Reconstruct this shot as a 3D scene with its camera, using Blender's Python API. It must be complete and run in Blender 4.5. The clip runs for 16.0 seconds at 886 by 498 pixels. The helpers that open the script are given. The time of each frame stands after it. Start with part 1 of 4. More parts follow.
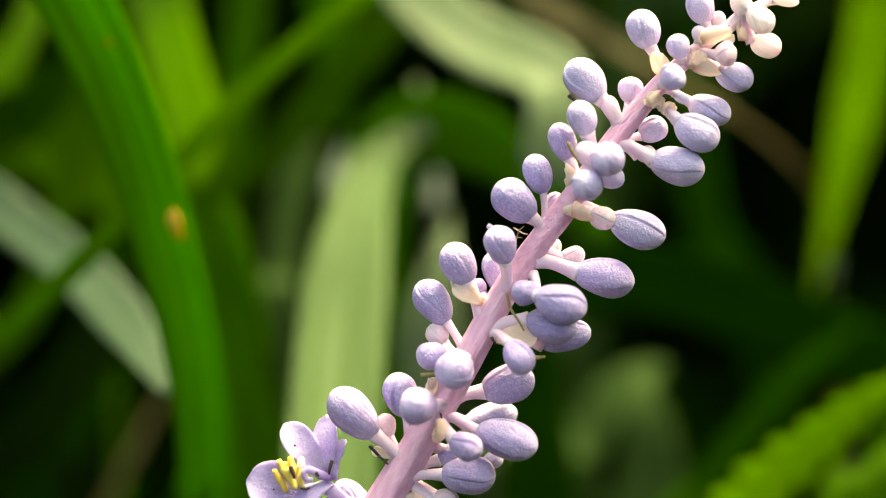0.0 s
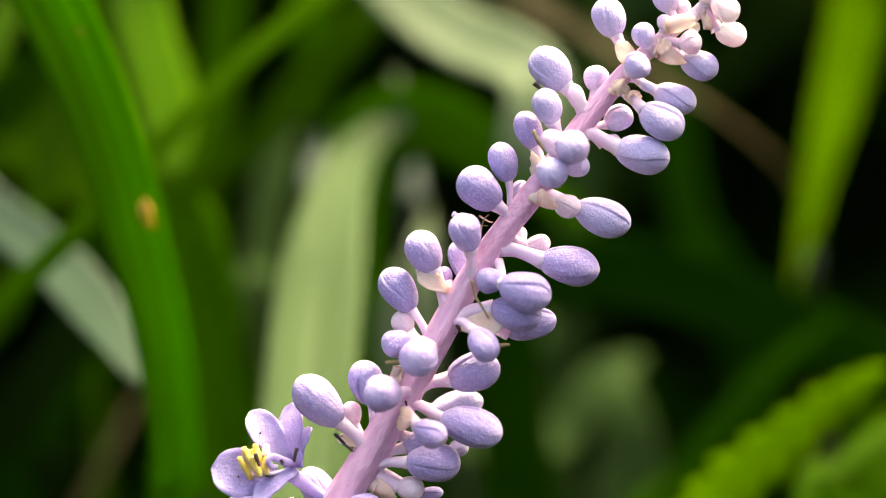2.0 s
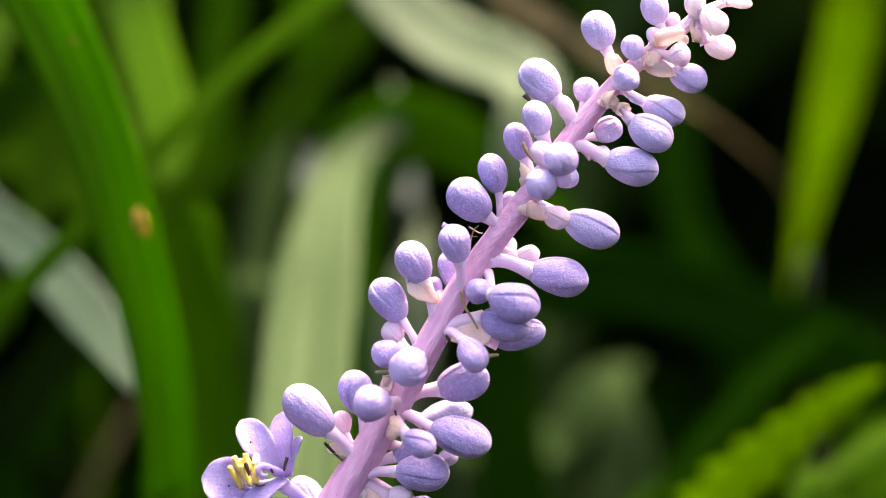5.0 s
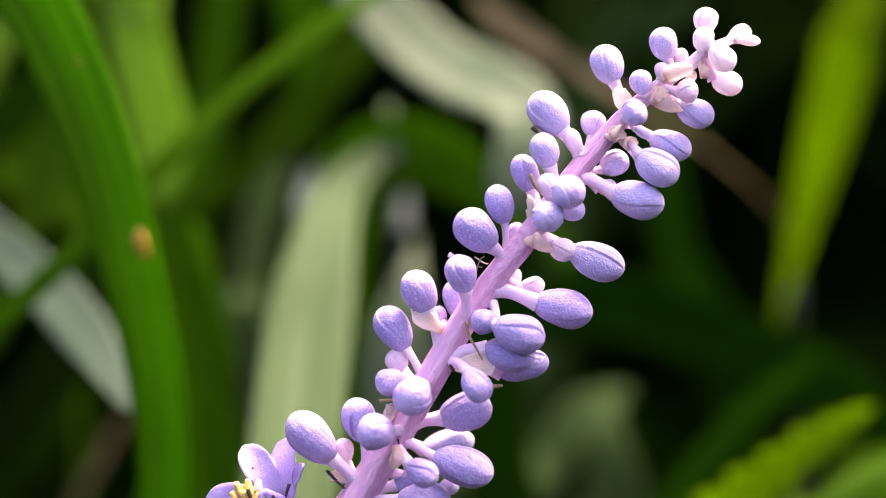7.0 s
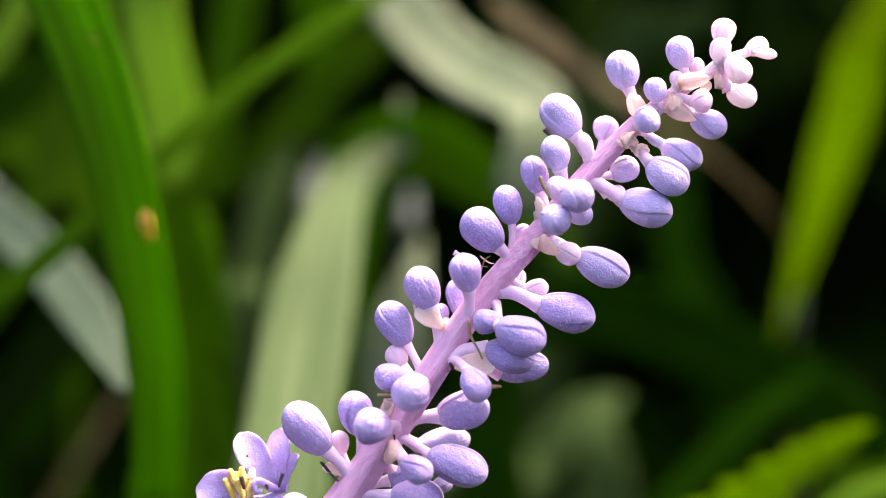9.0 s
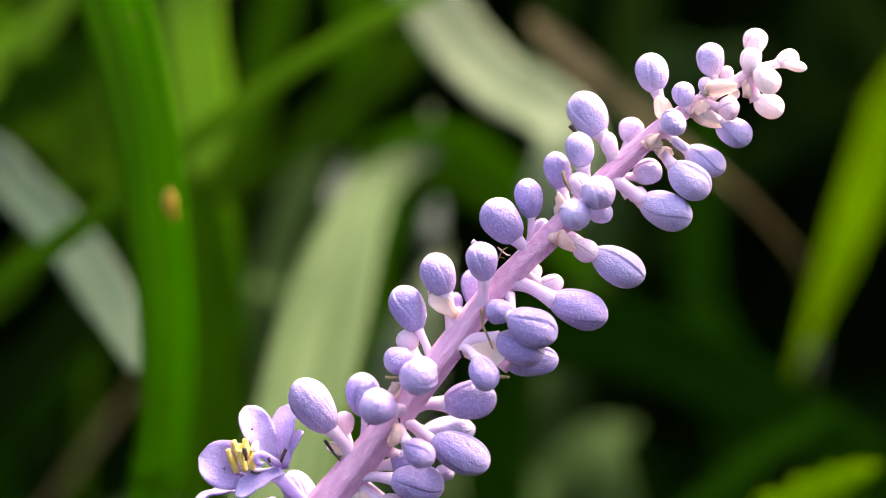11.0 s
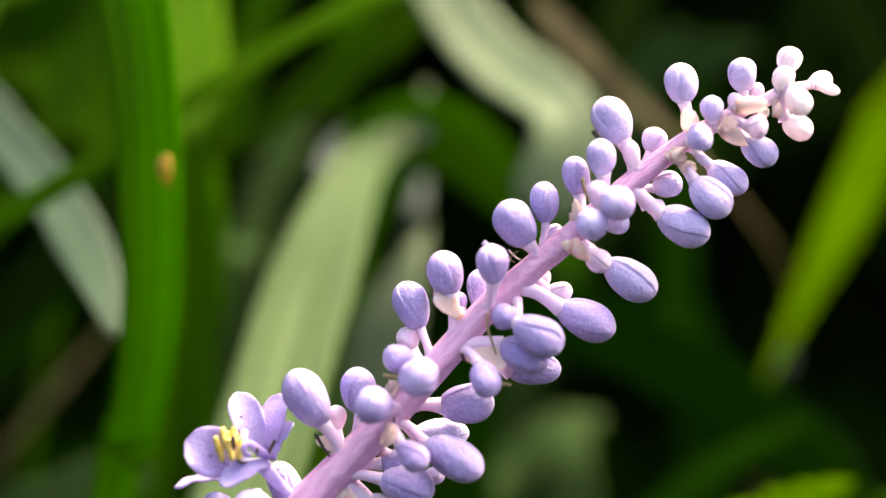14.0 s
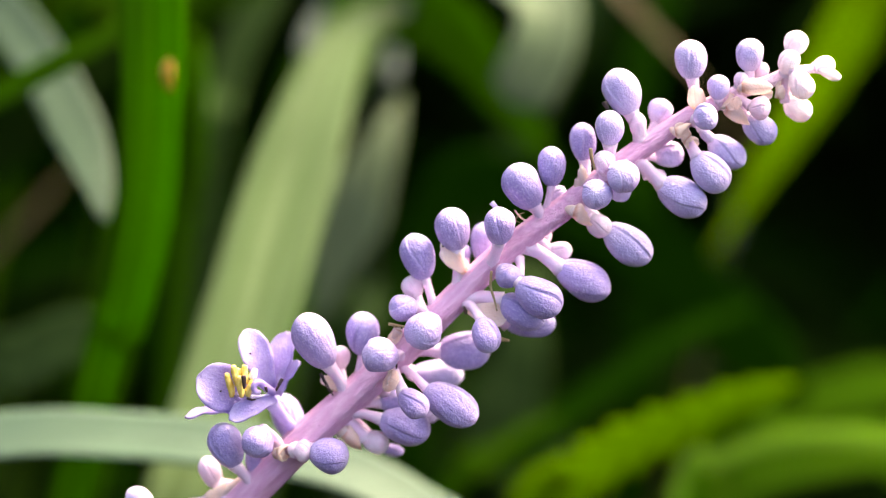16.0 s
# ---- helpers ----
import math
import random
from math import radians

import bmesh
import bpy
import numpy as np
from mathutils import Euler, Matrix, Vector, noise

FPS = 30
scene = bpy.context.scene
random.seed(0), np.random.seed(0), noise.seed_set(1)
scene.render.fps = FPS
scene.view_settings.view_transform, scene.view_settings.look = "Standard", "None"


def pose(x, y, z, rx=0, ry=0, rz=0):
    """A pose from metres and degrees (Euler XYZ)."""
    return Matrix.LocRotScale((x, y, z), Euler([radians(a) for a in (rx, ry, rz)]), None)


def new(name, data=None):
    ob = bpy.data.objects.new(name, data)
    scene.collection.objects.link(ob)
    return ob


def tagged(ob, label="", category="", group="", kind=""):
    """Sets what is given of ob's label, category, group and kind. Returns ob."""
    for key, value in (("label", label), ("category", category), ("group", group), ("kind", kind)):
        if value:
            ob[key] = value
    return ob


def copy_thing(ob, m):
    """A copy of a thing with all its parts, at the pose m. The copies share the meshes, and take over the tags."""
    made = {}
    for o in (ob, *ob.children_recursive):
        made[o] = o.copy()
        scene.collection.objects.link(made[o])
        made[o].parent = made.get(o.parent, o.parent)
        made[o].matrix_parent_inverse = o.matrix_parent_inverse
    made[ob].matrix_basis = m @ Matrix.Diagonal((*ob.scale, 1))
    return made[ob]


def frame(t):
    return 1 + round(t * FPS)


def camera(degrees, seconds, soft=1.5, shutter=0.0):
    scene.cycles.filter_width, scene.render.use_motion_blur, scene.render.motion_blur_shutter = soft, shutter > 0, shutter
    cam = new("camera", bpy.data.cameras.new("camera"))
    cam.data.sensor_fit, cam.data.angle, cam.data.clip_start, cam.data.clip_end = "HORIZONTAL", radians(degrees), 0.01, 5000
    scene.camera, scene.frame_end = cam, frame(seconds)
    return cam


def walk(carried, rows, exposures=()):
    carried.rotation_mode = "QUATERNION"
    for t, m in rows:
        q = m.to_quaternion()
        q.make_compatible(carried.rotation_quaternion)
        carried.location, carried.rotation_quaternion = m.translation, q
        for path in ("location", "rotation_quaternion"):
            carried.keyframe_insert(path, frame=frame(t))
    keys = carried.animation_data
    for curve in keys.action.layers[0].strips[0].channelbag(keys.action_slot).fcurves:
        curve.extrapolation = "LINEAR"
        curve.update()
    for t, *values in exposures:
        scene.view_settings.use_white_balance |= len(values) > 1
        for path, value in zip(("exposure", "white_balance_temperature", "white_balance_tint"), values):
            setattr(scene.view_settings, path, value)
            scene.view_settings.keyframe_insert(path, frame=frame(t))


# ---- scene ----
# ---- camera ----
cam = camera(30, 16.0, soft=1.0)
cam.data.dof.use_dof = True
cam.data.dof.focus_distance = 0.1475
cam.data.dof.aperture_fstop = 10.0
# seconds, place in metres, turn in degrees
PATH = [
    (0, 0.00086, -0.13359, 0.38155, 65.147, 5.646, -1.028),
    (0.5, 0.00215, -0.13369, 0.38106, 65.194, 5.705, -0.848),
    (1, 0.00288, -0.13371, 0.38109, 65.054, 5.625, -0.849),
    (1.5, 0.00176, -0.13363, 0.38142, 64.787, 5.393, -1.585),
    (2, 0.00320, -0.13415, 0.38063, 65.039, 5.468, -1.223),
    (2.5, 0.00594, -0.13526, 0.37829, 65.914, 5.798, -0.285),
    (3, 0.00777, -0.13527, 0.37780, 66.043, 6.206, 0.238),
    (3.5, 0.00558, -0.13455, 0.38057, 64.976, 5.833, -0.714),
    (4, 0.00452, -0.13438, 0.38142, 64.808, 5.648, -1.156),
    (6.3, 0.00377, -0.13508, 0.38170, 65.926, 4.722, -0.957),
    (6.5, 0.00347, -0.13503, 0.38191, 65.964, 4.581, -0.988),
    (7, 0.00199, -0.13462, 0.38295, 65.730, 4.042, -1.328),
    (7.5, 0.00309, -0.13490, 0.38217, 66.070, 3.834, -0.685),
    (8, 0.00545, -0.13625, 0.37914, 67.254, 3.512, 0.594),
    (8.5, 0.00370, -0.13526, 0.38140, 66.269, 2.560, 0.261),
    (9, 0.00169, -0.13433, 0.38292, 65.673, 1.402, -0.047),
    (11.3, 0.00240, -0.13698, 0.37851, 67.184, -2.616, 2.131),
    (11.5, 0.00037, -0.13518, 0.38009, 66.359, -2.924, 1.603),
    (12, -0.00256, -0.13382, 0.38178, 65.318, -3.993, 1.020),
    (12.5, -0.00373, -0.13319, 0.38134, 65.197, -4.832, 1.031),
    (13, -0.00386, -0.13250, 0.38122, 65.064, -5.481, 1.429),
    (13.5, -0.00259, -0.13272, 0.37924, 65.836, -6.185, 2.366),
    (14, -0.00272, -0.13151, 0.38000, 65.544, -6.821, 2.807),
    (14.5, -0.00829, -0.12778, 0.38582, 63.048, -8.294, 1.553),
    (15, -0.01060, -0.12685, 0.38709, 61.848, -9.725, 1.367),
    (15.5, -0.01239, -0.12704, 0.39216, 59.087, -10.553, 1.555),
    (16, -0.01284, -0.12998, 0.39583, 57.859, -11.076, 2.103),
]
walk(cam, [(t, pose(x, y, z, rx, ry, rz)) for t, x, y, z, rx, ry, rz in PATH],
     [(0.0, 3.06, 11900, -5), (0.9, 3.05, 10000, 7), (1.5, 3.04, 9450, 11), (4.0, 2.97, 8450, 18), (7.0, 3.0, 7350, 40), (9.0, 3.01, 7600, 34), (12.5, 3.0, 7950, 24), (14.5, 3.04, 8150, 21), (16.0, 3.04, 8150, 22)])

# ---- light ----
SUN = Vector((0.42, 0.56, 0.71)).normalized()
world = bpy.data.worlds.new("sky")
scene.world = world
world.use_nodes = True
wn = world.node_tree
sky = wn.nodes.new("ShaderNodeTexSky")
sky.sky_type, sky.sun_disc = "NISHITA", False
sky.dust_density, sky.ozone_density = 6.0, 0.4
sky.sun_elevation, sky.sun_rotation = math.asin(SUN.z), math.atan2(SUN.x, SUN.y)
wn.nodes["Background"].inputs["Strength"].default_value = 0.122
wn.links.new(sky.outputs[0], wn.nodes["Background"].inputs["Color"])
sun_data = bpy.data.lights.new("sun", "SUN")
sun_data.energy, sun_data.angle, sun_data.color = 1.8, radians(50.0), (1.0, 0.97, 0.92)
sun = new("sun", sun_data)
sun.rotation_euler = (-SUN).to_track_quat("-Z", "Y").to_euler()
sun.location = SUN * 3

# ---- materials ----
def nodes_of(name):
    m = bpy.data.materials.new(name)
    m.use_nodes = True
    return m, m.node_tree, m.node_tree.nodes["Principled BSDF"]


def add(nt, kind, **values):
    n = nt.nodes.new("ShaderNode" + kind)
    for key, value in values.items():
        n.inputs[key.replace("_", " ")].default_value = value
    return n


def ramp(nt, source, stops):
    n = nt.nodes.new("ShaderNodeValToRGB")
    while len(n.color_ramp.elements) < len(stops):
        n.color_ramp.elements.new(0.5)
    for e, (place, colour) in zip(n.color_ramp.elements, stops):
        e.position, e.color = place, (*colour, 1)
    nt.links.new(source, n.inputs[0])
    return n


def mix(nt, factor, a, b, blend="MIX"):
    n = nt.nodes.new("ShaderNodeMix")
    n.data_type, n.blend_type = "RGBA", blend
    for socket, value in ((n.inputs[0], factor), (n.inputs[6], a), (n.inputs[7], b)):
        if isinstance(value, bpy.types.NodeSocket):
            nt.links.new(value, socket)
        else:
            socket.default_value = value if isinstance(value, float) else (*value, 1)
    return n.outputs[2]


def math_node(nt, operation, a, b=0.0):
    n = nt.nodes.new("ShaderNodeMath")
    n.operation = operation
    for socket, value in zip(n.inputs, (a, b)):
        if isinstance(value, bpy.types.NodeSocket):
            nt.links.new(value, socket)
        else:
            socket.default_value = value
    return n.outputs[0]


def petal_skin(name, low, high, base, glow=0.12, rough=0.42, radius=0.0016, thin=0.0, relief=0.00018, seam=0.3):
    """Satin petal tissue: colour along the bud from its base to its paler tip, seams between the tepals, silky lengthwise streaks that sparkle."""
    m, nt, bsdf = nodes_of(name)
    uv = nt.nodes.new("ShaderNodeUVMap")
    parts = nt.nodes.new("ShaderNodeSeparateXYZ")
    nt.links.new(uv.outputs[0], parts.inputs[0])
    soft = [0.55 * p + 0.45 * q for p, q in zip(low, high)]
    along = ramp(nt, parts.outputs[1], [(0.0, base), (0.14, soft), (0.42, low), (0.70, low), (1.0, high)])
    info = nt.nodes.new("ShaderNodeObjectInfo")
    shift = nt.nodes.new("ShaderNodeCombineXYZ")
    nt.links.new(math_node(nt, "MULTIPLY", info.outputs["Random"], 37.0), shift.inputs[2])

    def streaks(across, lengthwise, detail):
        stretch = nt.nodes.new("ShaderNodeVectorMath")
        stretch.operation = "MULTIPLY_ADD"
        stretch.inputs[1].default_value = (across, lengthwise, 1)
        nt.links.new(uv.outputs[0], stretch.inputs[0])
        nt.links.new(shift.outputs[0], stretch.inputs[2])
        n = add(nt, "TexNoise", Scale=1.0, Detail=detail, Roughness=0.6)
        nt.links.new(stretch.outputs[0], n.inputs["Vector"])
        return n.outputs[0]

    veins, bands, grain = streaks(76, 3.2, 2.0), streaks(9, 2.2, 2.0), streaks(56, 17, 2.0)
    lines = ramp(nt, veins, [(0.36, (0.94, 0.93, 0.96)), (0.64, (1.04, 1.04, 1.02))])
    tone = mix(nt, 1.0, along.outputs[0], lines.outputs[0], "MULTIPLY")
    pale = ramp(nt, bands, [(0.42, (0, 0, 0)), (0.75, (0.3, 0.3, 0.3))])
    tone = mix(nt, pale.outputs[0], tone, high)
    # silky sheen painted into the base colour as pale specks
    sheen_flecks = ramp(nt, streaks(52, 24, 3.0), [(0.50, (0, 0, 0)), (0.74, (0.5, 0.5, 0.5))])
    tone = mix(nt, sheen_flecks.outputs[0], tone, [0.35 + 0.65 * c for c in high])
    edge = math_node(nt, "FRACT", math_node(nt, "MULTIPLY", parts.outputs[0], 3.0))
    cut = ramp(nt, edge, [(0.0, (seam, seam, seam)), (0.03, (0, 0, 0)), (0.93, (0, 0, 0)), (0.985, (seam, seam, seam))])
    tone = mix(nt, cut.outputs[0], tone, [c * 0.62 for c in low])
    shade = ramp(nt, info.outputs["Random"], [(0.0, (0.86, 0.86, 0.92)), (0.5, (1, 1, 1)), (1.0, (1.06, 1.0, 1.02))])
    tone = mix(nt, 1.0, tone, shade.outputs[0], "MULTIPLY")
    nt.links.new(tone, bsdf.inputs["Base Color"])
    geo = nt.nodes.new("ShaderNodeNewGeometry")
    crumple, fine = add(nt, "TexNoise", Scale=1500.0, Detail=3.0, Roughness=0.6), add(nt, "TexNoise", Scale=5200.0, Detail=2.0)
    for n in (crumple, fine):
        nt.links.new(geo.outputs["Position"], n.inputs["Vector"])
    body = math_node(nt, "ADD", math_node(nt, "MULTIPLY", veins, 0.15), math_node(nt, "ADD", math_node(nt, "MULTIPLY", crumple.outputs[0], 0.9), math_node(nt, "MULTIPLY", fine.outputs[0], 0.3)))
    bump = add(nt, "Bump", Strength=1.0, Distance=relief)
    nt.links.new(body, bump.inputs["Height"])
    nt.links.new(bump.outputs[0], bsdf.inputs["Normal"])
    glint = add(nt, "Bump", Strength=1.0, Distance=relief * 2.6)
    nt.links.new(math_node(nt, "ADD", body, math_node(nt, "ADD", math_node(nt, "MULTIPLY", fine.outputs[0], 0.7), math_node(nt, "MULTIPLY", grain, 0.25))), glint.inputs["Height"])
    nt.links.new(glint.outputs[0], bsdf.inputs["Coat Normal"])
    bsdf.inputs["Coat Weight"].default_value = 0.6
    bsdf.inputs["Coat Roughness"].default_value = 0.22
    bsdf.inputs["Coat IOR"].default_value = 1.6
    bsdf.inputs["Roughness"].default_value = rough
    bsdf.inputs["Specular IOR Level"].default_value = 0.3
    bsdf.inputs["Subsurface Weight"].default_value = glow
    bsdf.inputs["Subsurface Radius"].default_value = (1.0, 0.75, 0.9)
    bsdf.inputs["Subsurface Scale"].default_value = radius
    if thin:
        lit = nt.nodes.new("ShaderNodeBsdfTranslucent")
        nt.links.new(tone, lit.inputs["Color"])
        both = nt.nodes.new("ShaderNodeMixShader")
        both.inputs[0].default_value = thin
        nt.links.new(bsdf.outputs[0], both.inputs[1])
        nt.links.new(lit.outputs[0], both.inputs[2])
        nt.links.new(both.outputs[0], nt.nodes["Material Output"].inputs["Surface"])
    return m


LAVENDER = petal_skin("lavender_bud_skin", (0.325, 0.262, 0.535), (0.49, 0.44, 0.70), (0.55, 0.42, 0.66))
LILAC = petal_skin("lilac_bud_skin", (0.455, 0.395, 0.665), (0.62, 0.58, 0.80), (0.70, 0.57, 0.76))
# lighter copy of the bud skin, sunlight on the buds put into its colour
PALE_LIT = petal_skin("pale_lit_bud_skin", (0.51, 0.445, 0.68), (0.66, 0.615, 0.80), (0.66, 0.55, 0.70))
BLUSH = petal_skin("blush_bud_skin", (0.86, 0.68, 0.79), (0.94, 0.85, 0.92), (0.93, 0.72, 0.70), 0.25, 0.36, 0.002, 0.2, 0.00014, 0.25)
ROSE = petal_skin("rose_bud_skin", (0.97, 0.86, 0.87), (0.98, 0.91, 0.94), (0.96, 0.82, 0.76), 0.25, 0.36, 0.002, 0.2, 0.00014, 0.2)
CREAM = petal_skin("cream_bract_skin", (0.93, 0.76, 0.62), (0.97, 0.88, 0.80), (0.74, 0.42, 0.26), 0.3, 0.4, 0.002, 0.4, 0.00014, 0.3)
STALK = petal_skin("pedicel_skin", (0.80, 0.60, 0.80), (0.86, 0.72, 0.86), (0.86, 0.57, 0.71), 0.25, 0.4, 0.002, 0.15, 0.00010, 0.0)
TEPAL = petal_skin("tepal_skin", (0.42, 0.345, 0.69), (0.64, 0.58, 0.86), (0.29, 0.21, 0.56), 0.08, 0.42, 0.0008, 0.35, 0.00012, 0.0)


def stem_skin():
    m, nt, bsdf = nodes_of("pink_stem_skin")
    uv = nt.nodes.new("ShaderNodeUVMap")
    stretch = nt.nodes.new("ShaderNodeVectorMath")
    stretch.operation = "MULTIPLY"
    stretch.inputs[1].default_value = (18, 90, 1)
    nt.links.new(uv.outputs[0], stretch.inputs[0])
    fibre = add(nt, "TexNoise", Scale=1.0, Detail=4.0)
    nt.links.new(stretch.outputs[0], fibre.inputs["Vector"])
    geo = nt.nodes.new("ShaderNodeNewGeometry")
    patch = add(nt, "TexNoise", Scale=160.0, Detail=3.0)
    nt.links.new(geo.outputs["Position"], patch.inputs["Vector"])
    tone = ramp(nt, patch.outputs[0], [(0.3, (0.53, 0.255, 0.41)), (0.55, (0.59, 0.31, 0.48)), (0.75, (0.66, 0.38, 0.55))])
    parts = nt.nodes.new("ShaderNodeSeparateXYZ")
    nt.links.new(uv.outputs[0], parts.inputs[0])
    young = ramp(nt, parts.outputs[1], [(0.62, (0, 0, 0)), (0.95, (0.8, 0.8, 0.8))])
    toned = mix(nt, young.outputs[0], tone.outputs[0], (0.95, 0.78, 0.82))
    # highlight lines along the stem, coloured in as pale fibre streaks
    tone2 = mix(nt, ramp(nt, fibre.outputs[0], [(0.38, (0, 0, 0)), (0.7, (0.38, 0.38, 0.38))]).outputs[0], toned, (0.80, 0.58, 0.71))
    speck = add(nt, "TexVoronoi", Scale=900.0)
    nt.links.new(geo.outputs["Position"], speck.inputs["Vector"])
    dots = ramp(nt, speck.outputs["Distance"], [(0.05, (1, 1, 1)), (0.11, (0, 0, 0))])
    rare = add(nt, "TexNoise", Scale=300.0, Detail=1.0)
    nt.links.new(geo.outputs["Position"], rare.inputs["Vector"])
    few = ramp(nt, rare.outputs[0], [(0.50, (0, 0, 0)), (0.56, (1, 1, 1))])
    where = math_node(nt, "MULTIPLY", dots.outputs[0], few.outputs[0])
    nt.links.new(mix(nt, where, tone2, (0.12, 0.03, 0.05)), bsdf.inputs["Base Color"])
    bump = add(nt, "Bump", Strength=0.8, Distance=0.0003)
    nt.links.new(fibre.outputs[0], bump.inputs["Height"])
    nt.links.new(bump.outputs[0], bsdf.inputs["Normal"])
    bsdf.inputs["Roughness"].default_value = 0.36
    bsdf.inputs["Subsurface Weight"].default_value = 0.15
    bsdf.inputs["Subsurface Radius"].default_value = (1.0, 0.6, 0.8)
    bsdf.inputs["Subsurface Scale"].default_value = 0.0015
    return m


def plain_skin(name, colour, dark, scale=500.0, rough=0.6, gloss=0.4):
    m, nt, bsdf = nodes_of(name)
    geo = nt.nodes.new("ShaderNodeNewGeometry")
    n = add(nt, "TexNoise", Scale=scale, Detail=4.0)
    nt.links.new(geo.outputs["Position"], n.inputs["Vector"])
    tone = ramp(nt, n.outputs[0], [(0.35, dark), (0.65, colour)])
    nt.links.new(tone.outputs[0], bsdf.inputs["Base Color"])
    bump = add(nt, "Bump", Strength=0.5, Distance=0.0003)
    nt.links.new(n.outputs[0], bump.inputs["Height"])
    nt.links.new(bump.outputs[0], bsdf.inputs["Normal"])
    bsdf.inputs["Roughness"].default_value = rough
    bsdf.inputs["Specular IOR Level"].default_value = gloss
    return m


def leaf_skin(name, deep, light, through_light, glow=0.35, rough=0.38, gloss=0.5, stripe=0.12):
    """A strap leaf: parallel veins, a paler midrib, mottled green; it lets the sun through."""
    m, nt, bsdf = nodes_of(name)
    uv = nt.nodes.new("ShaderNodeUVMap")
    parts = nt.nodes.new("ShaderNodeSeparateXYZ")
    nt.links.new(uv.outputs[0], parts.inputs[0])
    stretch = nt.nodes.new("ShaderNodeVectorMath")
    stretch.operation = "MULTIPLY"
    stretch.inputs[1].default_value = (11, 3, 1)
    nt.links.new(uv.outputs[0], stretch.inputs[0])
    veins = add(nt, "TexNoise", Scale=1.0, Detail=5.0, Roughness=0.65)
    nt.links.new(stretch.outputs[0], veins.inputs["Vector"])
    geo = nt.nodes.new("ShaderNodeNewGeometry")
    blotch = add(nt, "TexNoise", Scale=45.0, Detail=4.0)
    nt.links.new(geo.outputs["Position"], blotch.inputs["Vector"])
    tone = ramp(nt, veins.outputs[0], [(0.3, deep), (0.7, light)])
    rib = math_node(nt, "ABSOLUTE", math_node(nt, "SUBTRACT", parts.outputs[0], 0.5))
    ribs = ramp(nt, rib, [(0.0, (0.5, 0.5, 0.5)), (0.07, (0, 0, 0))])
    tone2 = mix(nt, ribs.outputs[0], tone.outputs[0], light)
    mottle = ramp(nt, blotch.outputs[0], [(0.35, (0.84, 0.86, 0.83)), (0.65, (1.05, 1.04, 1.0))])
    drawn = nt.nodes.new("ShaderNodeVectorMath")
    drawn.operation = "MULTIPLY"
    drawn.inputs[1].default_value = (17, 0.8, 1)
    nt.links.new(uv.outputs[0], drawn.inputs[0])
    furrows = add(nt, "TexNoise", Scale=1.0, Detail=3.0, Roughness=0.7)
    nt.links.new(drawn.outputs[0], furrows.inputs["Vector"])
    lines = ramp(nt, furrows.outputs[0], [(0.36, [1 - stripe] * 3), (0.64, [1 + stripe] * 3)])
    worn = mix(nt, 1.0, mottle.outputs[0], lines.outputs[0], "MULTIPLY")
    tone3 = mix(nt, 1.0, tone2, worn, "MULTIPLY")
    nt.links.new(tone3, bsdf.inputs["Base Color"])
    bump = add(nt, "Bump", Strength=0.35, Distance=0.0006)
    nt.links.new(veins.outputs[0], bump.inputs["Height"])
    nt.links.new(bump.outputs[0], bsdf.inputs["Normal"])
    bsdf.inputs["Roughness"].default_value = rough
    bsdf.inputs["Specular IOR Level"].default_value = gloss
    lit = nt.nodes.new("ShaderNodeBsdfTranslucent")
    nt.links.new(mix(nt, 1.0, worn, through_light, "MULTIPLY"), lit.inputs["Color"])
    nt.links.new(bump.outputs[0], lit.inputs["Normal"])
    both = nt.nodes.new("ShaderNodeMixShader")
    both.inputs[0].default_value = glow
    nt.links.new(bsdf.outputs[0], both.inputs[1])
    nt.links.new(lit.outputs[0], both.inputs[2])
    nt.links.new(both.outputs[0], nt.nodes["Material Output"].inputs["Surface"])
    return m


STEM = stem_skin()
ANTHER = plain_skin("yellow_anther", (0.80, 0.66, 0.20), (0.62, 0.42, 0.06), 1500.0)
ANTHER_DARK = plain_skin("spent_anther", (0.06, 0.035, 0.03), (0.02, 0.012, 0.012), 900.0)
THREAD = plain_skin("dry_bract", (0.34, 0.30, 0.14), (0.18, 0.12, 0.05), 900.0)
SOIL = plain_skin("dark_soil", (0.022, 0.016, 0.011), (0.010, 0.007, 0.005), 60.0, 0.95, 0.0)
SPOT = plain_skin("leaf_blotch", (0.50, 0.27, 0.016), (0.28, 0.18, 0.012), 900.0)
TWIG = plain_skin("dry_brown_stalk", (0.29, 0.225, 0.095), (0.15, 0.12, 0.05), 120.0, 0.8, 0.1)
LEAF_DEEP = leaf_skin("deep_green_leaf", (0.016, 0.0885, 0.00132), (0.064, 0.188, 0.00377), (0.113, 0.396, 0.00188), 0.45, 0.5, 0.03, 0.5)
LEAF_PALE = leaf_skin("pale_green_leaf", (0.030, 0.070, 0.021), (0.078, 0.127, 0.058), (0.047, 0.118, 0.0235), 0.3, 0.6, 0.03, 0.26)
LEAF_MILK = leaf_skin("milky_green_leaf", (0.05, 0.092, 0.046), (0.092, 0.138, 0.08), (0.08, 0.145, 0.06), 0.25, 0.55, 0.05, 0.2)
LEAF_GREY = leaf_skin("grey_green_leaf", (0.03, 0.064, 0.036), (0.052, 0.092, 0.058), (0.06, 0.13, 0.05), 0.2, 0.5, 0.08, 0.2)
LEAF_SILVER = leaf_skin("silvery_leaf", (0.021, 0.040, 0.033), (0.036, 0.058, 0.050), (0.028, 0.057, 0.034), 0.15, 0.5, 0.05)
